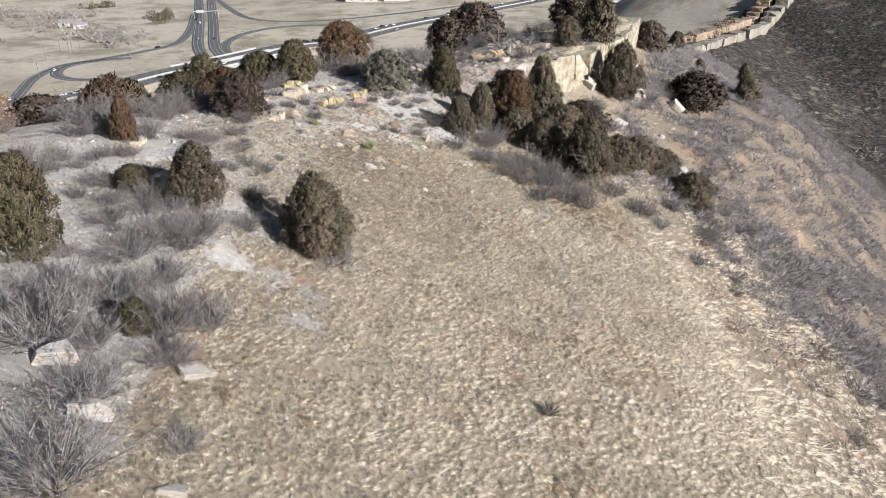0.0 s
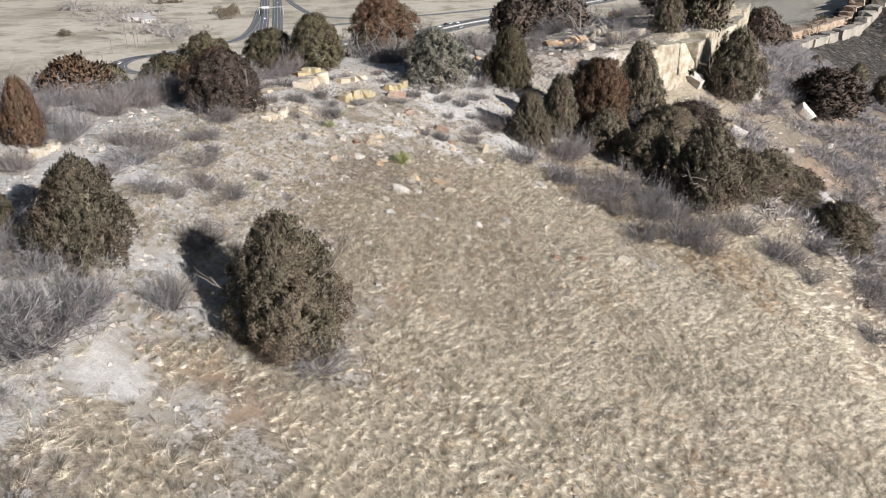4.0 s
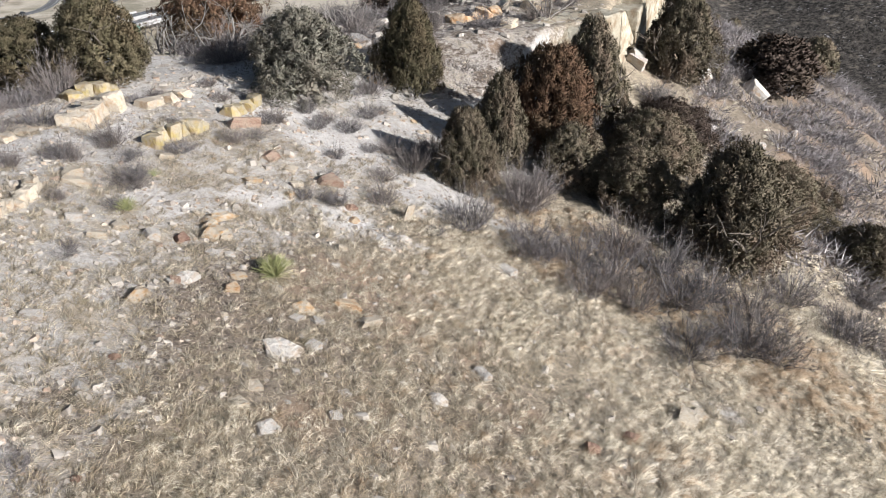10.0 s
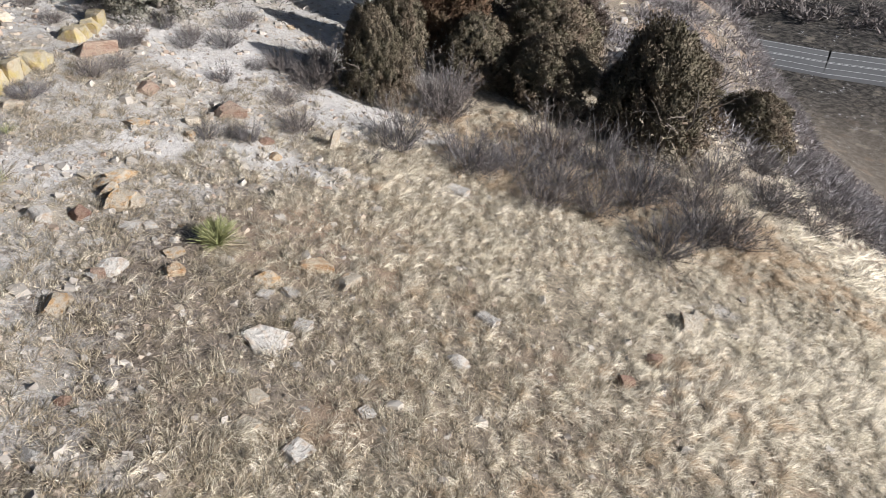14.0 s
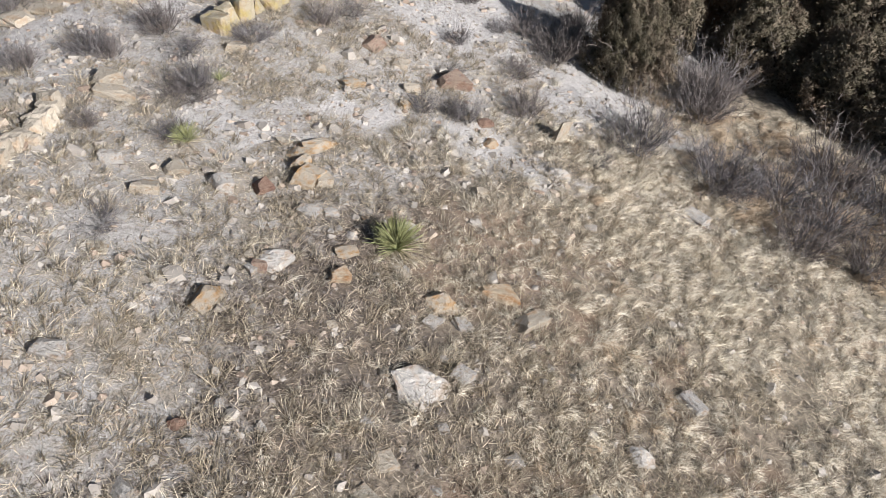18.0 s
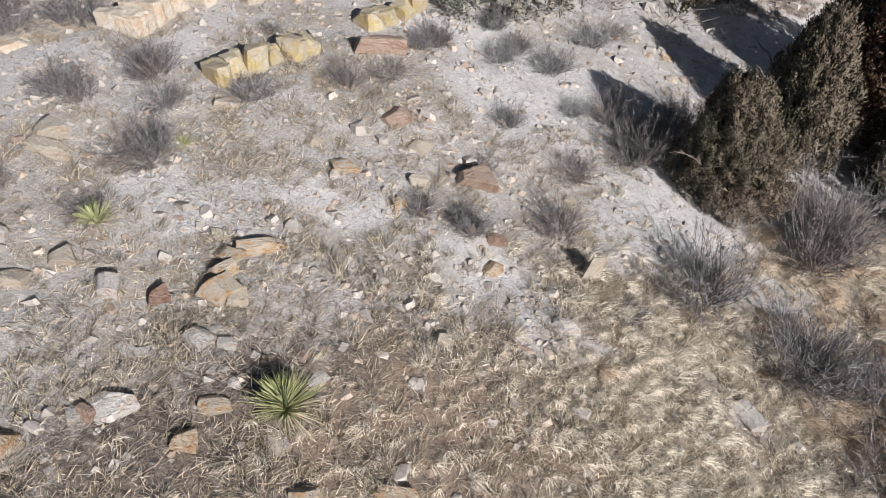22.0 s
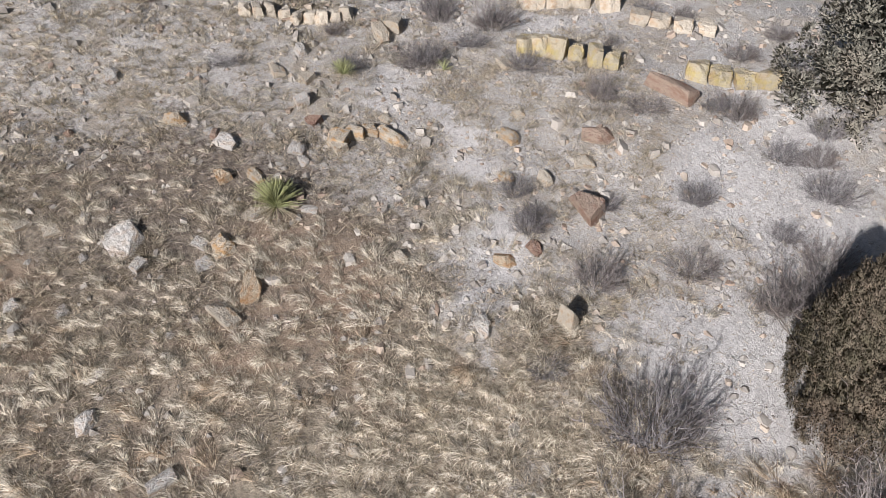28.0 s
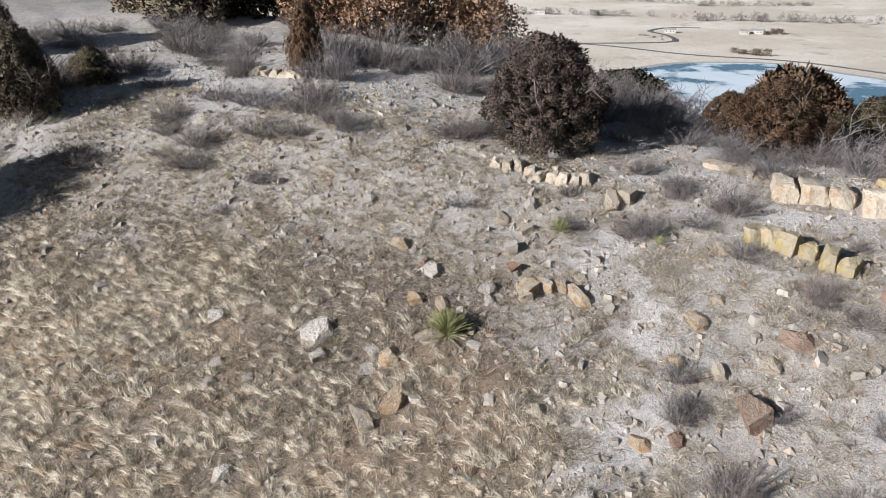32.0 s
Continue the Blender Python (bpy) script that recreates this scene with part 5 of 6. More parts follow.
# ---- dry grass, stubble and stones ----
def tufts(name, label, xs, ys, blades, height, width, spread, lean, material, seed, category="grass", segments=2):
    g = np.random.default_rng(seed)
    n = len(xs)
    zs = ground_z(xs, ys)
    k = n * blades
    size = np.repeat(0.55 + 0.95 * g.random(n) ** 1.5, blades)
    sweep = np.stack([-0.10 + 0.9 * vnoise(xs / 1.3, ys / 1.3, 50), 0.35 + 0.9 * vnoise(xs / 1.3, ys / 1.3, 51), np.zeros(n)], -1)
    d = fan(g, k, spread, 0.62) + np.repeat(sweep, blades, 0) * lean
    bend = d * np.array([0.25, 0.25, 0]) + np.array([0, 0, -0.55 * lean]) + g.standard_normal((k, 3)) * 0.15
    base = np.repeat(np.stack([xs, ys, zs - 0.02], -1), blades, 0) + (d * np.array([0.10, 0.10, 0]) + g.standard_normal((k, 3)) * np.array([0.045, 0.045, 0])) * size[:, None]
    L = size * (height[0] + (height[1] - height[0]) * g.random(k))
    v, f = ribbons(g, base, d, L, np.full(k, width), bend, segments, 0.8)
    return tagged(new(name, mesh_data(name, v, f, material)), label, category, kind="stuff")


def tussocks(name, label, xs, ys, blades, height, width, lay, material, seed, segments=2):
    """Bunchgrass: each tussock is one plume of fine arched blades, combed downhill and by the wind."""
    g = np.random.default_rng(seed)
    n = len(xs)
    k = n * blades
    size = 0.62 + 0.85 * g.random(n) ** 1.6
    turn = -1.2 + 2.4 * vnoise(xs / 3.0, ys / 3.0, 50) + 2.0 * vnoise(xs / 0.8, ys / 0.8, 51) + 0.6 * g.standard_normal(n)
    down = np.stack([np.cos(turn), np.sin(turn), np.zeros(n)], -1) * (lay * (0.35 + 0.9 * g.random(n)))[:, None]
    a, r = g.random(k) * 2 * np.pi, np.sqrt(g.random(k))
    out = np.stack([r * np.cos(a), r * np.sin(a), np.zeros(k)], -1)
    sz = np.repeat(size, blades)
    d = np.repeat(down, blades, 0) * (0.5 + 0.7 * g.random(k))[:, None] + out * 0.42 + np.array([0, 0, 0.85]) + g.standard_normal((k, 3)) * 0.13
    bend = d * np.array([0.45, 0.45, 0]) + np.array([0, 0, -0.42]) + g.standard_normal((k, 3)) * 0.10
    base = np.repeat(np.stack([xs, ys, ground_z(xs, ys) - 0.02], -1), blades, 0) + out * (0.105 * sz)[:, None]
    v, f = ribbons(g, base, d, sz * (height[0] + (height[1] - height[0]) * g.random(k)), np.full(k, width), bend, segments, 0.8)
    soft_n = np.repeat(unit(out * 0.75 + unit(d) * np.array([0.5, 0.5, 0]) + np.array([0, 0, 0.75]) + g.standard_normal((k, 3)) * 0.30), segments * 2 + 1, 0)
    return tagged(new(name, mesh_data(name, v, face_along(v, f, soft_n), material, True, soft_n)), label, "grass", kind="stuff")


def scatter(seed, count, x0, x1, y0, y1, want):
    g = np.random.default_rng(seed)
    x, y = g.uniform(x0, x1, count), g.uniform(y0, y1, count)
    ok = g.random(count) < want(x, y)
    return x[ok], y[ok]


def thicket(x, y):
    s = 0.62 * x + 0.79 * y
    return step(49.2, 50.4, s) * step(57.0, 55.0, s) * step(1.5, 4.0, x) * step(16, 13, x)


def brown_patch(x, y):
    """Where twigs and litter show between thinner tussocks."""
    return np.exp(-(((x + 0.3) / 4.2) ** 2 + ((y - 50.0) / 5.0) ** 2))


def golden(x, y):
    return meadow(x, y) * (1 - bare(x, y)) * (1 - 0.8 * thicket(x, y)) * (1 - 0.60 * np.exp(-(((x + 5.5) / 3.4) ** 2 + ((y - 54.5) / 4.0) ** 2))) * (1 - 0.38 * brown_patch(x, y)) * (0.25 + 0.75 * step(-0.46, -0.2, vnoise(x / 1.6, y / 1.6, 61)))


def even(seed, x0, x1, y0, y1, gap, want):
    """Tufts keep their distance: a jittered lattice thinned by want."""
    g = np.random.default_rng(seed)
    x, y = np.meshgrid(np.arange(x0, x1, gap), np.arange(y0, y1, gap))
    x = (x + (np.arange(x.shape[0]) % 2)[:, None] * gap / 2).ravel()
    x, y = x + g.uniform(-0.38, 0.38, x.size) * gap, y.ravel() + g.uniform(-0.38, 0.38, x.size) * gap
    ok = g.random(x.size) < want(x, y)
    return x[ok], y[ok]


x, y = even(1, -13, 18, 39, 66, 0.27, golden)
tussocks("dry_grass", "golden dry bunchgrass swept over the flank", x, y, 84, (0.18, 0.38), 0.0045, 0.42, M_GRASS, 1)
x, y = even(31, -13, 18, 14, 39, 0.33, golden)
tussocks("dry_grass", "golden dry bunchgrass on the open flank", x, y, 92, (0.20, 0.40), 0.0060, 0.38, M_GRASS, 31, 1)
x, y = scatter(2, 10500, 15, 48, 12, 96, lambda x, y: 0.85 * (0.2 + 0.8 * step(72, 62, y)) * step(56, 34, x) * step(-0.42, -0.05, vnoise(x / 4, y / 4, 62)) * (x - 0.3 * np.maximum(y - 75, 0) > 11))
tussocks("slope_grass", "pale dry grass on the lower slope", x, y, 18, (0.30, 0.58), 0.018, 0.75, M_GRASS, 2, 1)
x, y = even(32, 17, 36, 18, 74, 0.58, lambda x, y: 0.9 * step(-0.40, 0.0, vnoise(x / 2.2, y / 2.2, 67)) * step(36, 27, x - 0.25 * (y - 40)) * (1 - step(64, 74, y)))
tussocks("flank_grass", "golden dry bunchgrass thinning down the flank", x, y, 40, (0.28, 0.52), 0.0130, 0.75, M_GRASS, 32, 1)
x, y = scatter(3, 4200, -9, 12, 22, 63, lambda x, y: golden(x, y) * np.maximum(0.7 * step(0.0, 0.3, vnoise(x / 5, y / 5, 63)), 0.8 * brown_patch(x, y)))
x2, y2 = scatter(33, 5200, 1, 17, 50, 66, lambda x, y: 0.55 * thicket(x, y))
x, y = np.concatenate([x, x2]), np.concatenate([y, y2])
tussocks("rusty_grass", "reddish dry grass in patches on the flank", x, y, 60, (0.20, 0.40), 0.0060, 0.8, M_RUSTGRASS, 3)
x, y = even(4, -16, 2, 36, 66, 0.27, lambda x, y: (1 - 0.9 * bare(x, y)) * (0.2 + 0.8 * step(-0.2, 0.0, vnoise(x / 0.5, y / 0.6, 69))) * (0.62 + 0.3 * np.exp(-(((x + 9) / 5) ** 2 + ((y - 44) / 7) ** 2)) - 0.32 * step(-9, -15, x) * step(48, 54, y) + 0.65 * np.exp(-(((x + 5.5) / 4.8) ** 2 + ((y - 53) / 6.5) ** 2))) * step(-0.45, 0.05, vnoise(x / 1.1, y / 1.1, 64)))
tufts("litter_stubble", "grey-brown stubble grass over the litter", x, y, 52, (0.12, 0.27), 0.0062, 1.05, 0.36, M_STUBBLE, 4)
x, y = scatter(5, 9000, -28, 4, 14, 80, lambda x, y: (1 - 0.85 * bare(x, y)) * (1 - 0.8 * meadow(x, y)) * 0.85 * step(-0.3, 0.1, vnoise(x / 2.0, y / 2.0, 65)) * (brow_of(x, y) < 2))
tussocks("crest_grass", "sparse short dry grass on the dusty crest", x, y, 34, (0.12, 0.27), 0.0062, 0.4, M_CRESTGRASS, 5, 1)
x, y = even(6, -17, -4, 34, 58, 0.42, lambda x, y: (1 - bare(x, y)) * step(-0.25, 0.1, vnoise(x / 1.5, y / 1.5, 70)) * step(-3.0, -7.0, x + 0.25 * (y - 46)))
tussocks("crest_grass", "pale bunchgrass dotting the stony crest", x, y, 54, (0.14, 0.30), 0.0056, 0.4, M_CRESTGRASS, 6)


def straws(name, label, xs, ys, length, width, material, seed):
    """Fallen stalks and twigs lying over one another."""
    g = np.random.default_rng(seed)
    n = len(xs)
    a = g.random(n) * 2 * np.pi
    d = np.stack([np.cos(a), np.sin(a), 0.05 + 0.55 * g.random(n) ** 2], -1)
    base = np.stack([xs, ys, ground_z(xs, ys) + 0.012 + 0.02 * g.random(n)], -1)
    v, f = ribbons(g, base, d, length[0] + (length[1] - length[0]) * g.random(n), np.full(n, width), g.standard_normal((n, 3)) * 0.1, 1, 0.9)
    return tagged(new(name, mesh_data(name, v, f, material)), label, "litter", kind="stuff")


x, y = scatter(21, 150000, -15, 6, 40, 68, lambda x, y: (1 - 0.8 * bare(x, y)) * (0.25 + 0.75 * step(-0.3, 0.15, vnoise(x / 1.1, y / 1.1, 71))))
straws("fallen_straw", "fallen straw and twigs littering the slope", x, y, (0.08, 0.26), 0.0065, M_STRAW, 1)
x, y = scatter(22, 110000, -15, 5, 40, 68, lambda x, y: step(-0.2, 0.2, vnoise(x / 1.4, y / 1.4, 72)) * (0.3 + 0.7 * np.exp(-(((x + 5.5) / 4.2) ** 2 + ((y - 54) / 5) ** 2))))
straws("dark_litter", "dark dead twigs littering the slope", x, y, (0.06, 0.20), 0.0060, M_DARKTWIG, 2)


def pebbles(name, label, xs, ys, size, material, seed):
    """Small angular stones joined in one sheet."""
    g = np.random.default_rng(seed)
    n = len(xs)
    octa = np.array([(1, 0, 0), (0.3, 0.9, 0.1), (-0.9, 0.35, 0), (-0.5, -0.8, 0.05), (0.5, -0.85, 0), (0.1, 0.1, 0.75), (0.35, -0.2, 0.65)])
    faces = np.array([(0, 1, 5), (1, 2, 5), (2, 3, 5), (3, 6, 5), (3, 4, 6), (4, 0, 6), (0, 5, 6)])
    s = size[0] + (size[1] - size[0]) * g.random(n) ** 5
    a = g.random(n) * 2 * np.pi
    v = octa[None] * (0.7 + 0.6 * g.random((n, 7, 3))) * s[:, None, None] * np.array([1.0, 0.8, 0.75])
    c, q = np.cos(a)[:, None], np.sin(a)[:, None]
    v = np.stack([v[..., 0] * c - v[..., 1] * q, v[..., 0] * q + v[..., 1] * c, v[..., 2]], -1)
    v += np.stack([xs, ys, ground_z(xs, ys) - s * 0.15], -1)[:, None]
    f = (np.arange(n) * 7)[:, None, None] + faces[None]
    return tagged(new(name, mesh_data(name, v.reshape(-1, 3), f.reshape(-1, 3), material)), label, "stones", kind="stuff")


def rock_piece(name, a, b):
    k = Nodes(name, 0.92, 0.2)
    col = k.mix(k.random(True), a, b)
    col = k.value(col, k.noise(k.coords(True), 22.0, 5, 0.7), 0.7, 1.25)
    return k.done(col)


def chunks(name, label, xs, ys, size, material, seed, power=2.5):
    """Half-buried angular slabs: tilted, tapered six-sided blocks joined in one sheet."""
    g = np.random.default_rng(seed)
    n = len(xs)
    s = size[0] + (size[1] - size[0]) * g.random(n) ** power
    a = (np.arange(6)[None] + g.uniform(-0.38, 0.38, (n, 6))) * np.pi / 3 + g.random((n, 1)) * 6.28
    r = s[:, None] * g.uniform(0.65, 1.15, (n, 6))
    stretch = g.uniform(0.55, 1.0, (n, 1))
    ring = np.stack([r * np.cos(a), r * np.sin(a) * stretch, np.zeros((n, 6))], -1)
    tall = s[:, None] * g.uniform(0.12, 0.55, (n, 1)) * g.uniform(0.75, 1.15, (n, 6))
    low, top = ring.copy(), ring * g.uniform(0.62, 0.9, (n, 6, 1))
    low[..., 2] = -0.4 * s[:, None]
    top[..., 2] = tall
    cap = top.mean(1, keepdims=True) * np.array([1, 1, 1.12])
    v = np.concatenate([low, top, cap], 1)
    tilt = g.standard_normal((n, 2)) * 0.25
    v[..., 2] += v[..., 0] * tilt[:, :1] + v[..., 1] * tilt[:, 1:]
    v += np.stack([xs, ys, ground_z(xs, ys)], -1)[:, None]
    one = []
    for i in range(6):
        j = (i + 1) % 6
        one += [(i, j, 6 + j), (i, 6 + j, 6 + i), (6 + i, 6 + j, 12)]
    f = (np.arange(n) * 13)[:, None, None] + np.array(one)[None]
    return tagged(new(name, mesh_data(name, v.reshape(-1, 3), f.reshape(-1, 3), material)), label, "stones", kind="stuff")


M_PEBBLE = rock_piece("pale_stone_chips", (0.21, 0.185, 0.16), (0.40, 0.365, 0.32))
M_RUSTCHIP = rock_piece("rusty_stone_chips", (0.25, 0.185, 0.14), (0.40, 0.335, 0.27))
x, y = scatter(7, 46000, -24, 6, 18, 78, lambda x, y: (1 - 0.80 * meadow(x, y)) * (0.45 + 0.55 * step(-0.1, 0.2, vnoise(x / 2.5, y / 2.5, 66))) * (brow_of(x, y) < 3))
pebbles("pale_gravel", "pale angular stone chips strewn over the crest", x, y, (0.02, 0.17), M_PEBBLE, 1)
x, y = scatter(8, 5200, -16, 4, 40, 72, lambda x, y: (1 - 0.8 * meadow(x, y)))
pebbles("rusty_gravel", "rusty stone chips on the slope", x, y, (0.025, 0.15), M_RUSTCHIP, 2)
x, y = scatter(9, 5000, 1, 10, 52, 64, lambda x, y: step(1.3, 0.2, np.abs((x - 1.0) * 0.71 + (y - 61.0) * 0.70 + 0.4 - 1.6 * fbm(x / 3.0, y / 3.0, 35))))
pebbles("washed_gravel", "washed gravel at the foot of the brush", x, y, (0.02, 0.10), M_PEBBLE, 3)


def stony(x, y):
    """Rubble lies thickest on the upper crest and below the ledges."""
    return (0.35 + 0.65 * step(-0.1, 0.25, vnoise(x / 2.2, y / 2.2, 91))) * (1 - 0.86 * meadow(x, y)) * (brow_of(x, y) < 2)


x, y = scatter(51, 5200, -24, 4, 34, 74, stony)
chunks("pale_rubble", "cream and grey rubble half buried in the crest", x, y, (0.04, 0.25), M_PEBBLE, 1, 3.5)
x, y = scatter(55, 2600, -10, 24, 72, 112, lambda x, y: (cliff_side(x, y) > 0.8) * (brow_of(x, y) < 2) * 0.8)
chunks("shelf_rubble", "pale rubble strewn over the rock shelf", x, y, (0.07, 0.42), M_PEBBLE, 5, 3.0)
x, y = scatter(52, 1900, -20, 4, 36, 72, stony)
chunks("rusty_rubble", "rusty orange rubble half buried in the crest", x, y, (0.04, 0.20), M_RUSTCHIP, 2, 3.5)
x, y = scatter(54, 600, -10, 16, 28, 62, lambda x, y: 0.7 * meadow(x, y))
chunks("meadow_stones", "pale stones half hidden in golden grass", x, y, (0.05, 0.20), M_PEBBLE, 4)


# ---- far things on the plain ----
def pole_line():
    for i, (x, y, h) in enumerate([(-330, 649, 11), (-264, 661, 13), (-178, 702, 15), (-110, 855, 16), (-300, 575, 12)]):
        top = tagged(new("light_pole"), "tall thin pole beside the ramps", "pole", "poles by the highway")
        bm = bmesh.new()
        bmesh.ops.create_cone(bm, cap_ends=True, segments=8, radius1=0.28, radius2=0.16, depth=h, matrix=pose(0, 0, h / 2))
        part("mast", bm, M_POLE, top)
        bm = bmesh.new()
        box(bm, (2.6, 0.2, 0.2), (0, 0, h - 0.8))
        part("crossarm", bm, M_POLE, top)
        top.location = (x, y, PLAIN - 0.2)


pole_line()


def pylon(x, y, h, turn):
    top = tagged(new("power_pylon"), "grey steel H-frame power pylon on the plain", "pylon", "power pylons")
    for s in (-3.2, 3.2):
        bm = bmesh.new()
        bmesh.ops.create_cone(bm, cap_ends=True, segments=8, radius1=0.26, radius2=0.15, depth=h, matrix=pose(s, 0, h / 2))
        part("leg", bm, M_POLE, top)
    for z in (h * 0.86, h * 0.93):
        bm = bmesh.new()
        box(bm, (13, 0.28, 0.28), (0, 0, z))
        part("crossarm", bm, M_POLE, top)
    for s in (-1, 1):
        bm = bmesh.new()
        bmesh.ops.create_cone(bm, cap_ends=True, segments=6, radius1=0.14, radius2=0.14, depth=h * 0.36, matrix=pose(0, 0, h * 0.68, 0, s * 26, 0))
        part("brace", bm, M_STEEL, top)
    top.matrix_basis = pose(x, y, PLAIN - 0.2, 0, 0, turn)
    return top


pylon(-322, 668, 34, 20)
pylon(-314, 672, 30, 20)
pylon(-470, 850, 34, 20)
for i in range(5):
    pylon(246 + 6 * i, 940 + 30 * i, 30, 30)


def road_sign():
    top = tagged(new("overhead_sign"), "green highway guide sign by the bridge", "road sign")
    bm = bmesh.new()
    box(bm, (9, 0.25, 4.2), (0, 0, 7))
    part("panel", bm, M_SIGN, top)
    for j, w in enumerate((6.0, 4.4)):
        bm = bmesh.new()
        box(bm, (w, 0.06, 0.6), (-0.8, -0.17, 7.8 - 1.4 * j))
        part("lettering", bm, M_LINE, top)
    for s in (-3, 3):
        bm = bmesh.new()
        box(bm, (0.35, 0.35, 9), (s, 0.3, 4.3))
        part("post", bm, M_STEEL, top)
    top.matrix_basis = pose(-146, 596, PLAIN, 0, 0, 14)


road_sign()


def gantry():
    top = tagged(new("sign_gantry"), "steel sign gantry across the road", "gantry")
    for s in (-13, 13):
        bm = bmesh.new()
        box(bm, (0.5, 0.5, 8), (s, 0, 4))
        part("post", bm, M_STEEL, top)
    bm = bmesh.new()
    box(bm, (26.5, 0.6, 0.8), (0, 0, 7.8))
    part("beam", bm, M_STEEL, top)
    bm = bmesh.new()
    box(bm, (8, 0.3, 2.6), (-6, -0.4, 7.8))
    part("panel", bm, M_CONCRETE, top)
    top.matrix_basis = pose(-262, 885, PLAIN, 0, 0, 16)


gantry()


def car_model(paint, van):
    top = new("car")
    L, W, H = (5.4, 2.0, 1.1) if van else (4.7, 1.85, 0.75)
    bm = bmesh.new()
    box(bm, (W, L, H), (0, 0, 0.35 + H / 2))
    bmesh.ops.bevel(bm, geom=bm.edges[:], offset=0.14, segments=2, affect="EDGES")
    part("body", bm, paint, top, smooth=True)
    bm = bmesh.new()
    for v in box(bm, (W * 0.92, L * 0.56, 0.62), (0, -L * 0.06, 0.35 + H + 0.25)):
        if v.co.z > 0.4 + H + 0.25:
            v.co.x *= 0.82
            v.co.y = v.co.y * 0.72
    bmesh.ops.bevel(bm, geom=bm.edges[:], offset=0.06, segments=1, affect="EDGES")
    part("cabin", bm, M_GLASS, top)
    bm = bmesh.new()
    box(bm, (W * 0.74, L * 0.38, 0.06), (0, -L * 0.045, 0.35 + H + 0.575))
    part("roof", bm, paint, top)
    for sx in (-1, 1):
        for sy in (-1, 1):
            bm = bmesh.new()
            bmesh.ops.create_cone(bm, cap_ends=True, segments=14, radius1=0.35, radius2=0.35, depth=0.26, matrix=pose(sx * (W / 2 - 0.1), sy * L * 0.31, 0.35, 0, 90, 0))
            part("wheel", bm, M_TYRE, top)
    return top


rng = random.Random(12)
CARS = {}
base = smooth_line([(x, y, PLAIN) for x, y in HIGHWAY], 12)
base[:, 2] += hump(base)
places = []
for i in range(34):
    f = rng.uniform(0.12, 0.93) * (len(base) - 2)
    j = int(f)
    side = rng.choice([-12.0, -8.0, 8.0, 11.8])
    d = base[j + 1] - base[j]
    p = offset_line(base, side)[j]
    places.append((p[0], p[1], p[2] + 0.42, math.degrees(math.atan2(-d[0], d[1]))))
for x, y, turn in ((-258, 845, 16), (-231, 745, 16), (-216, 745, 196), (-270, 935, 16), (-284, 985, 196), (-300, 600, 5), (-286, 505, 15), (-254, 700, -30)):
    places.append((x, y, PLAIN + 0.42, turn))
for i, (x, y, z, turn) in enumerate(places):
    c, van = rng.choice([0, 0, 1, 2, 1]), rng.random() < 0.35
    key = (c, van)
    if key not in CARS:
        CARS[key] = car_model(CAR_PAINTS[c], van)
        top = CARS[key]
    else:
        top = copy_thing(CARS[key], Matrix())
    top.matrix_basis = pose(x, y, z, 0, 0, turn)
    tagged(top, ("white", "dark", "silver")[c] + (" van" if van else " car") + " driving on the asphalt road", "car", "cars on the highway")


def house(x, y, size, turn, label):
    top = tagged(new("house"), label, "house", "far houses")
    w, d, h = size
    bm = bmesh.new()
    box(bm, (w, d, h), (0, 0, h / 2))
    part("wall", bm, M_WALLPAINT, top)
    bm = bmesh.new()
    pts = [bm.verts.new(p) for p in ((-w / 2 - 0.5, -d / 2 - 0.5, h), (w / 2 + 0.5, -d / 2 - 0.5, h), (w / 2 + 0.5, d / 2 + 0.5, h), (-w / 2 - 0.5, d / 2 + 0.5, h), (-w / 2 - 0.5, 0, h + d * 0.28), (w / 2 + 0.5, 0, h + d * 0.28))]
    for q in ((0, 1, 5, 4), (2, 3, 4, 5), (0, 4, 3), (1, 2, 5), (0, 3, 2, 1)):
        bm.faces.new([pts[i] for i in q])
    part("roof", bm, M_ROOF, top)
    for s in (-0.3, 0.05, 0.32):
        bm = bmesh.new()
        box(bm, (w * 0.09, 0.12, h * 0.35), (w * s, -d / 2 - 0.03, h * 0.55))
        part("window", bm, M_GLASS, top)
    top.matrix_basis = pose(x, y, PLAIN - 0.1, 0, 0, turn)


for x, y, s, turn in ((-386, 826, (22, 10, 5), 10), (-372, 815, (14, 8, 4), 30), (-105, 1040, (40, 16, 6), 0), (-60, 1050, (34, 16, 6), 4), (222, 1010, (50, 20, 6), 20),
                      (-1070, 166, (16, 9, 4), 80), (-1078, 190, (14, 9, 4), 70), (-1060, 150, (10, 8, 4), 95), (-1050, 60, (14, 8, 4), 90), (-1250, -140, (16, 9, 5), 90)):
    house(x, y, s, turn, "low pale building with a grey roof on the plain")


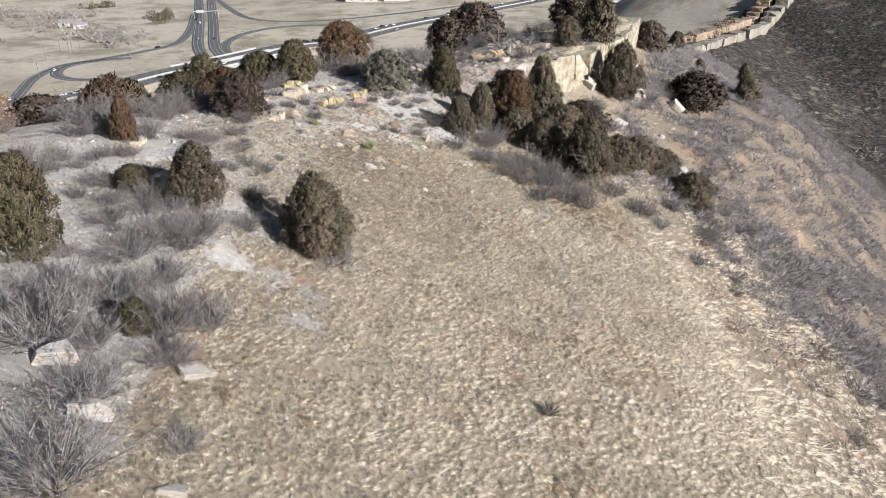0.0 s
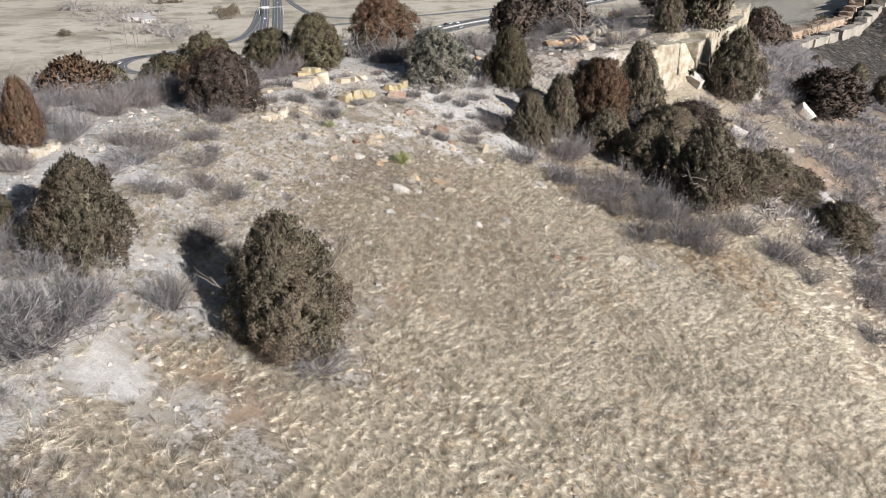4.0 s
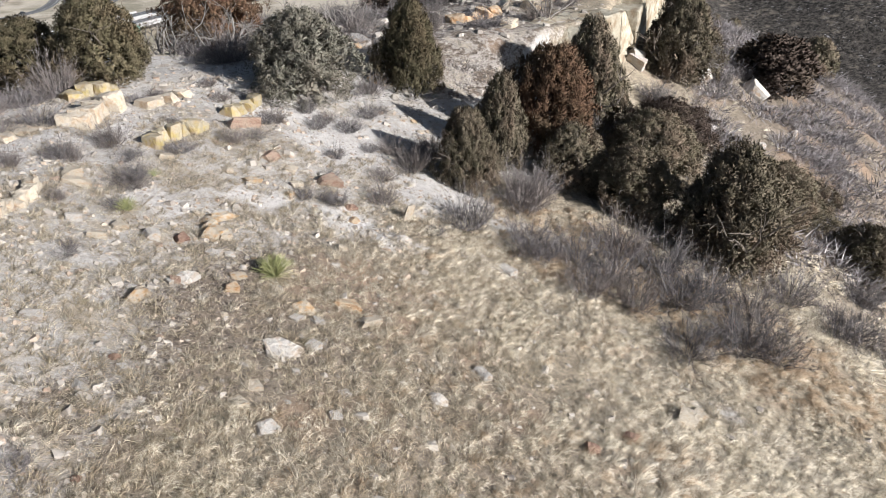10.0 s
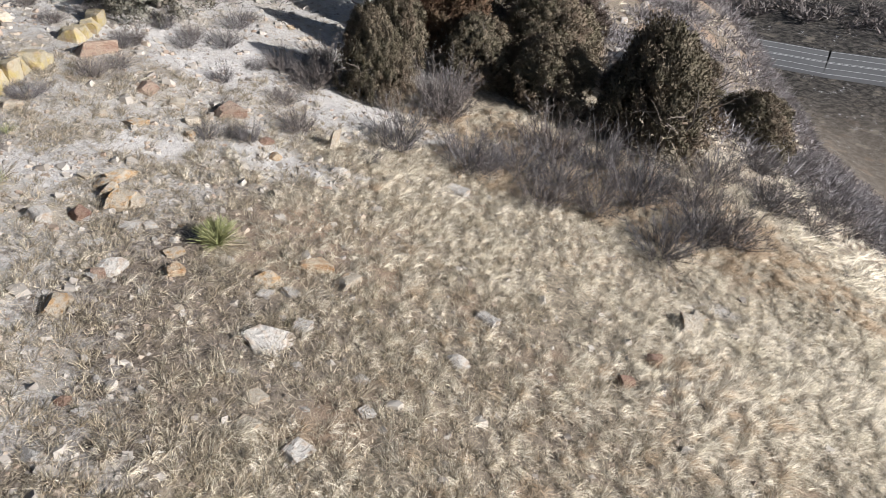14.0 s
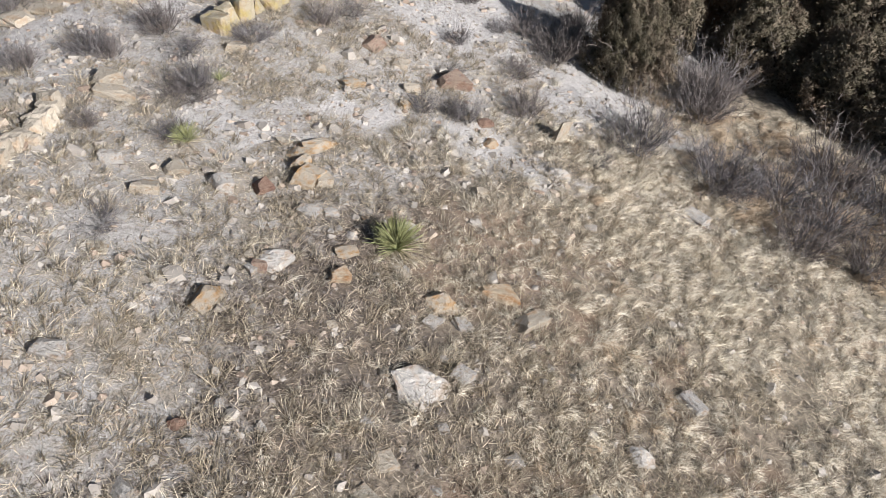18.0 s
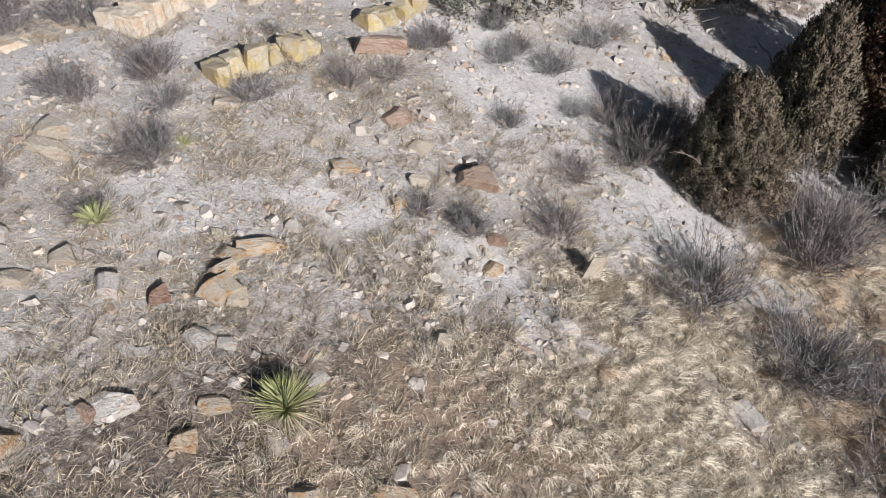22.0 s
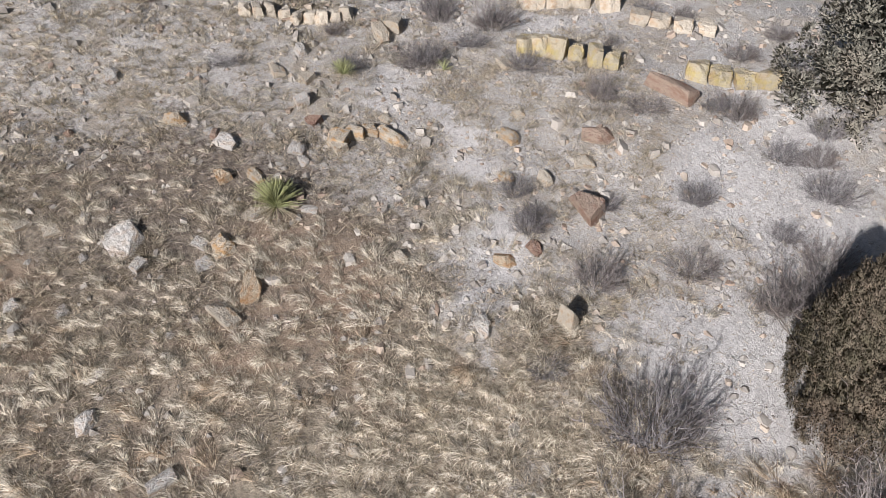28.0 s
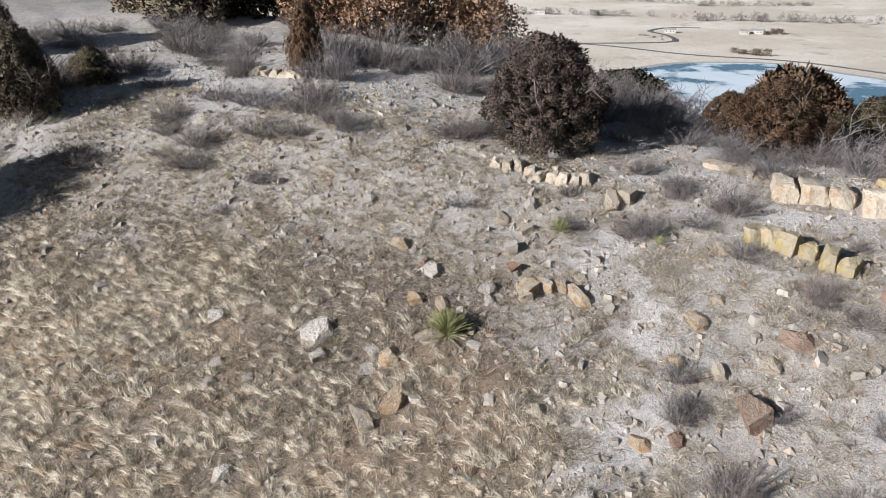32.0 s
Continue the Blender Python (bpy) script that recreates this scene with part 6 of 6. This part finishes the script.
def far_woods(name, label, spots, material, leaf_count, seed):
    """Rows and groves of far trees: joined crowns of small blades."""
    g = np.random.default_rng(seed)
    v, f, at = [], [], 0
    for x, y, w, h in spots:
        cv, cf, _ = crown_cards(int(g.integers(1, 900)), SHAPES["dome"], leaf_count, 16, (0.055, 0.022), 0.20)
        cv = cv * np.array([w, w, h]) + np.array([x, y, float(terrain(x, y)) - 0.2])
        v.append(cv)
        f.append(cf + at)
        at += len(cv)
    return tagged(new(name, mesh_data(name, np.vstack(v), np.vstack(f), material)), label, "trees", kind="stuff")


g = np.random.default_rng(3)


def row(a, b, n, wide, w, h):
    t = g.random(n)[:, None]
    p = np.array(a) * (1 - t) + np.array(b) * t + g.standard_normal((n, 2)) * wide
    return [(q[0], q[1], w * (0.6 + 0.8 * g.random()), h * (0.6 + 0.6 * g.random())) for q in p]


far_woods("creek_trees", "bare grey cottonwoods in rows along far creeks", row((-1245, -254), (-1257, 28), 46, 7, 11, 10) + row((-1217, 69), (-1244, 257), 50, 8, 11, 12) + row((-1494, 88), (-1551, 300), 40, 8, 12, 9)
          + row((-1244, 257), (-1260, 520), 36, 9, 11, 11) + row((-1600, -200), (-1540, 60), 26, 12, 12, 9), M_FARTREE, 26, 1)
far_woods("hollow_trees", "pale bare trees in a hollow of the plain", row((-460, 898), (-300, 720), 60, 18, 11, 8) + row((-394, 876), (-520, 920), 40, 14, 12, 9) + row((-330, 760), (-290, 715), 30, 12, 9, 7), M_FARTREE, 26, 2)
far_woods("far_evergreens", "dark evergreen groves on the plain", row((-314, 899), (-298, 838), 24, 5, 8, 9) + row((-430, 965), (-405, 975), 12, 5, 9, 8) + row((-410, 730), (-414, 726), 5, 3, 8, 8)
          + row((-879, 120), (-861, 160), 13, 2, 7, 7) + row((-1062, 175), (-1078, 195), 9, 6, 8, 7) + row((-1000, 20), (-950, 90), 8, 12, 5, 3) + row((-340, 1120), (60, 1100), 22, 9, 11, 6) + row((215, 960), (262, 930), 14, 8, 9, 7), M_JUNIPER, 40, 3)
spots = []
for s in np.linspace(-20, 300, 46):
    o = g.uniform(-9, 2)
    spots.append((86 + 0.64 * s + 0.77 * o, 318 + 0.77 * s - 0.64 * o, g.uniform(3, 6), g.uniform(3.5, 6)))
far_woods("crest_junipers", "dark junipers along the far rocky crest", spots, M_JUNIPER, 50, 4)
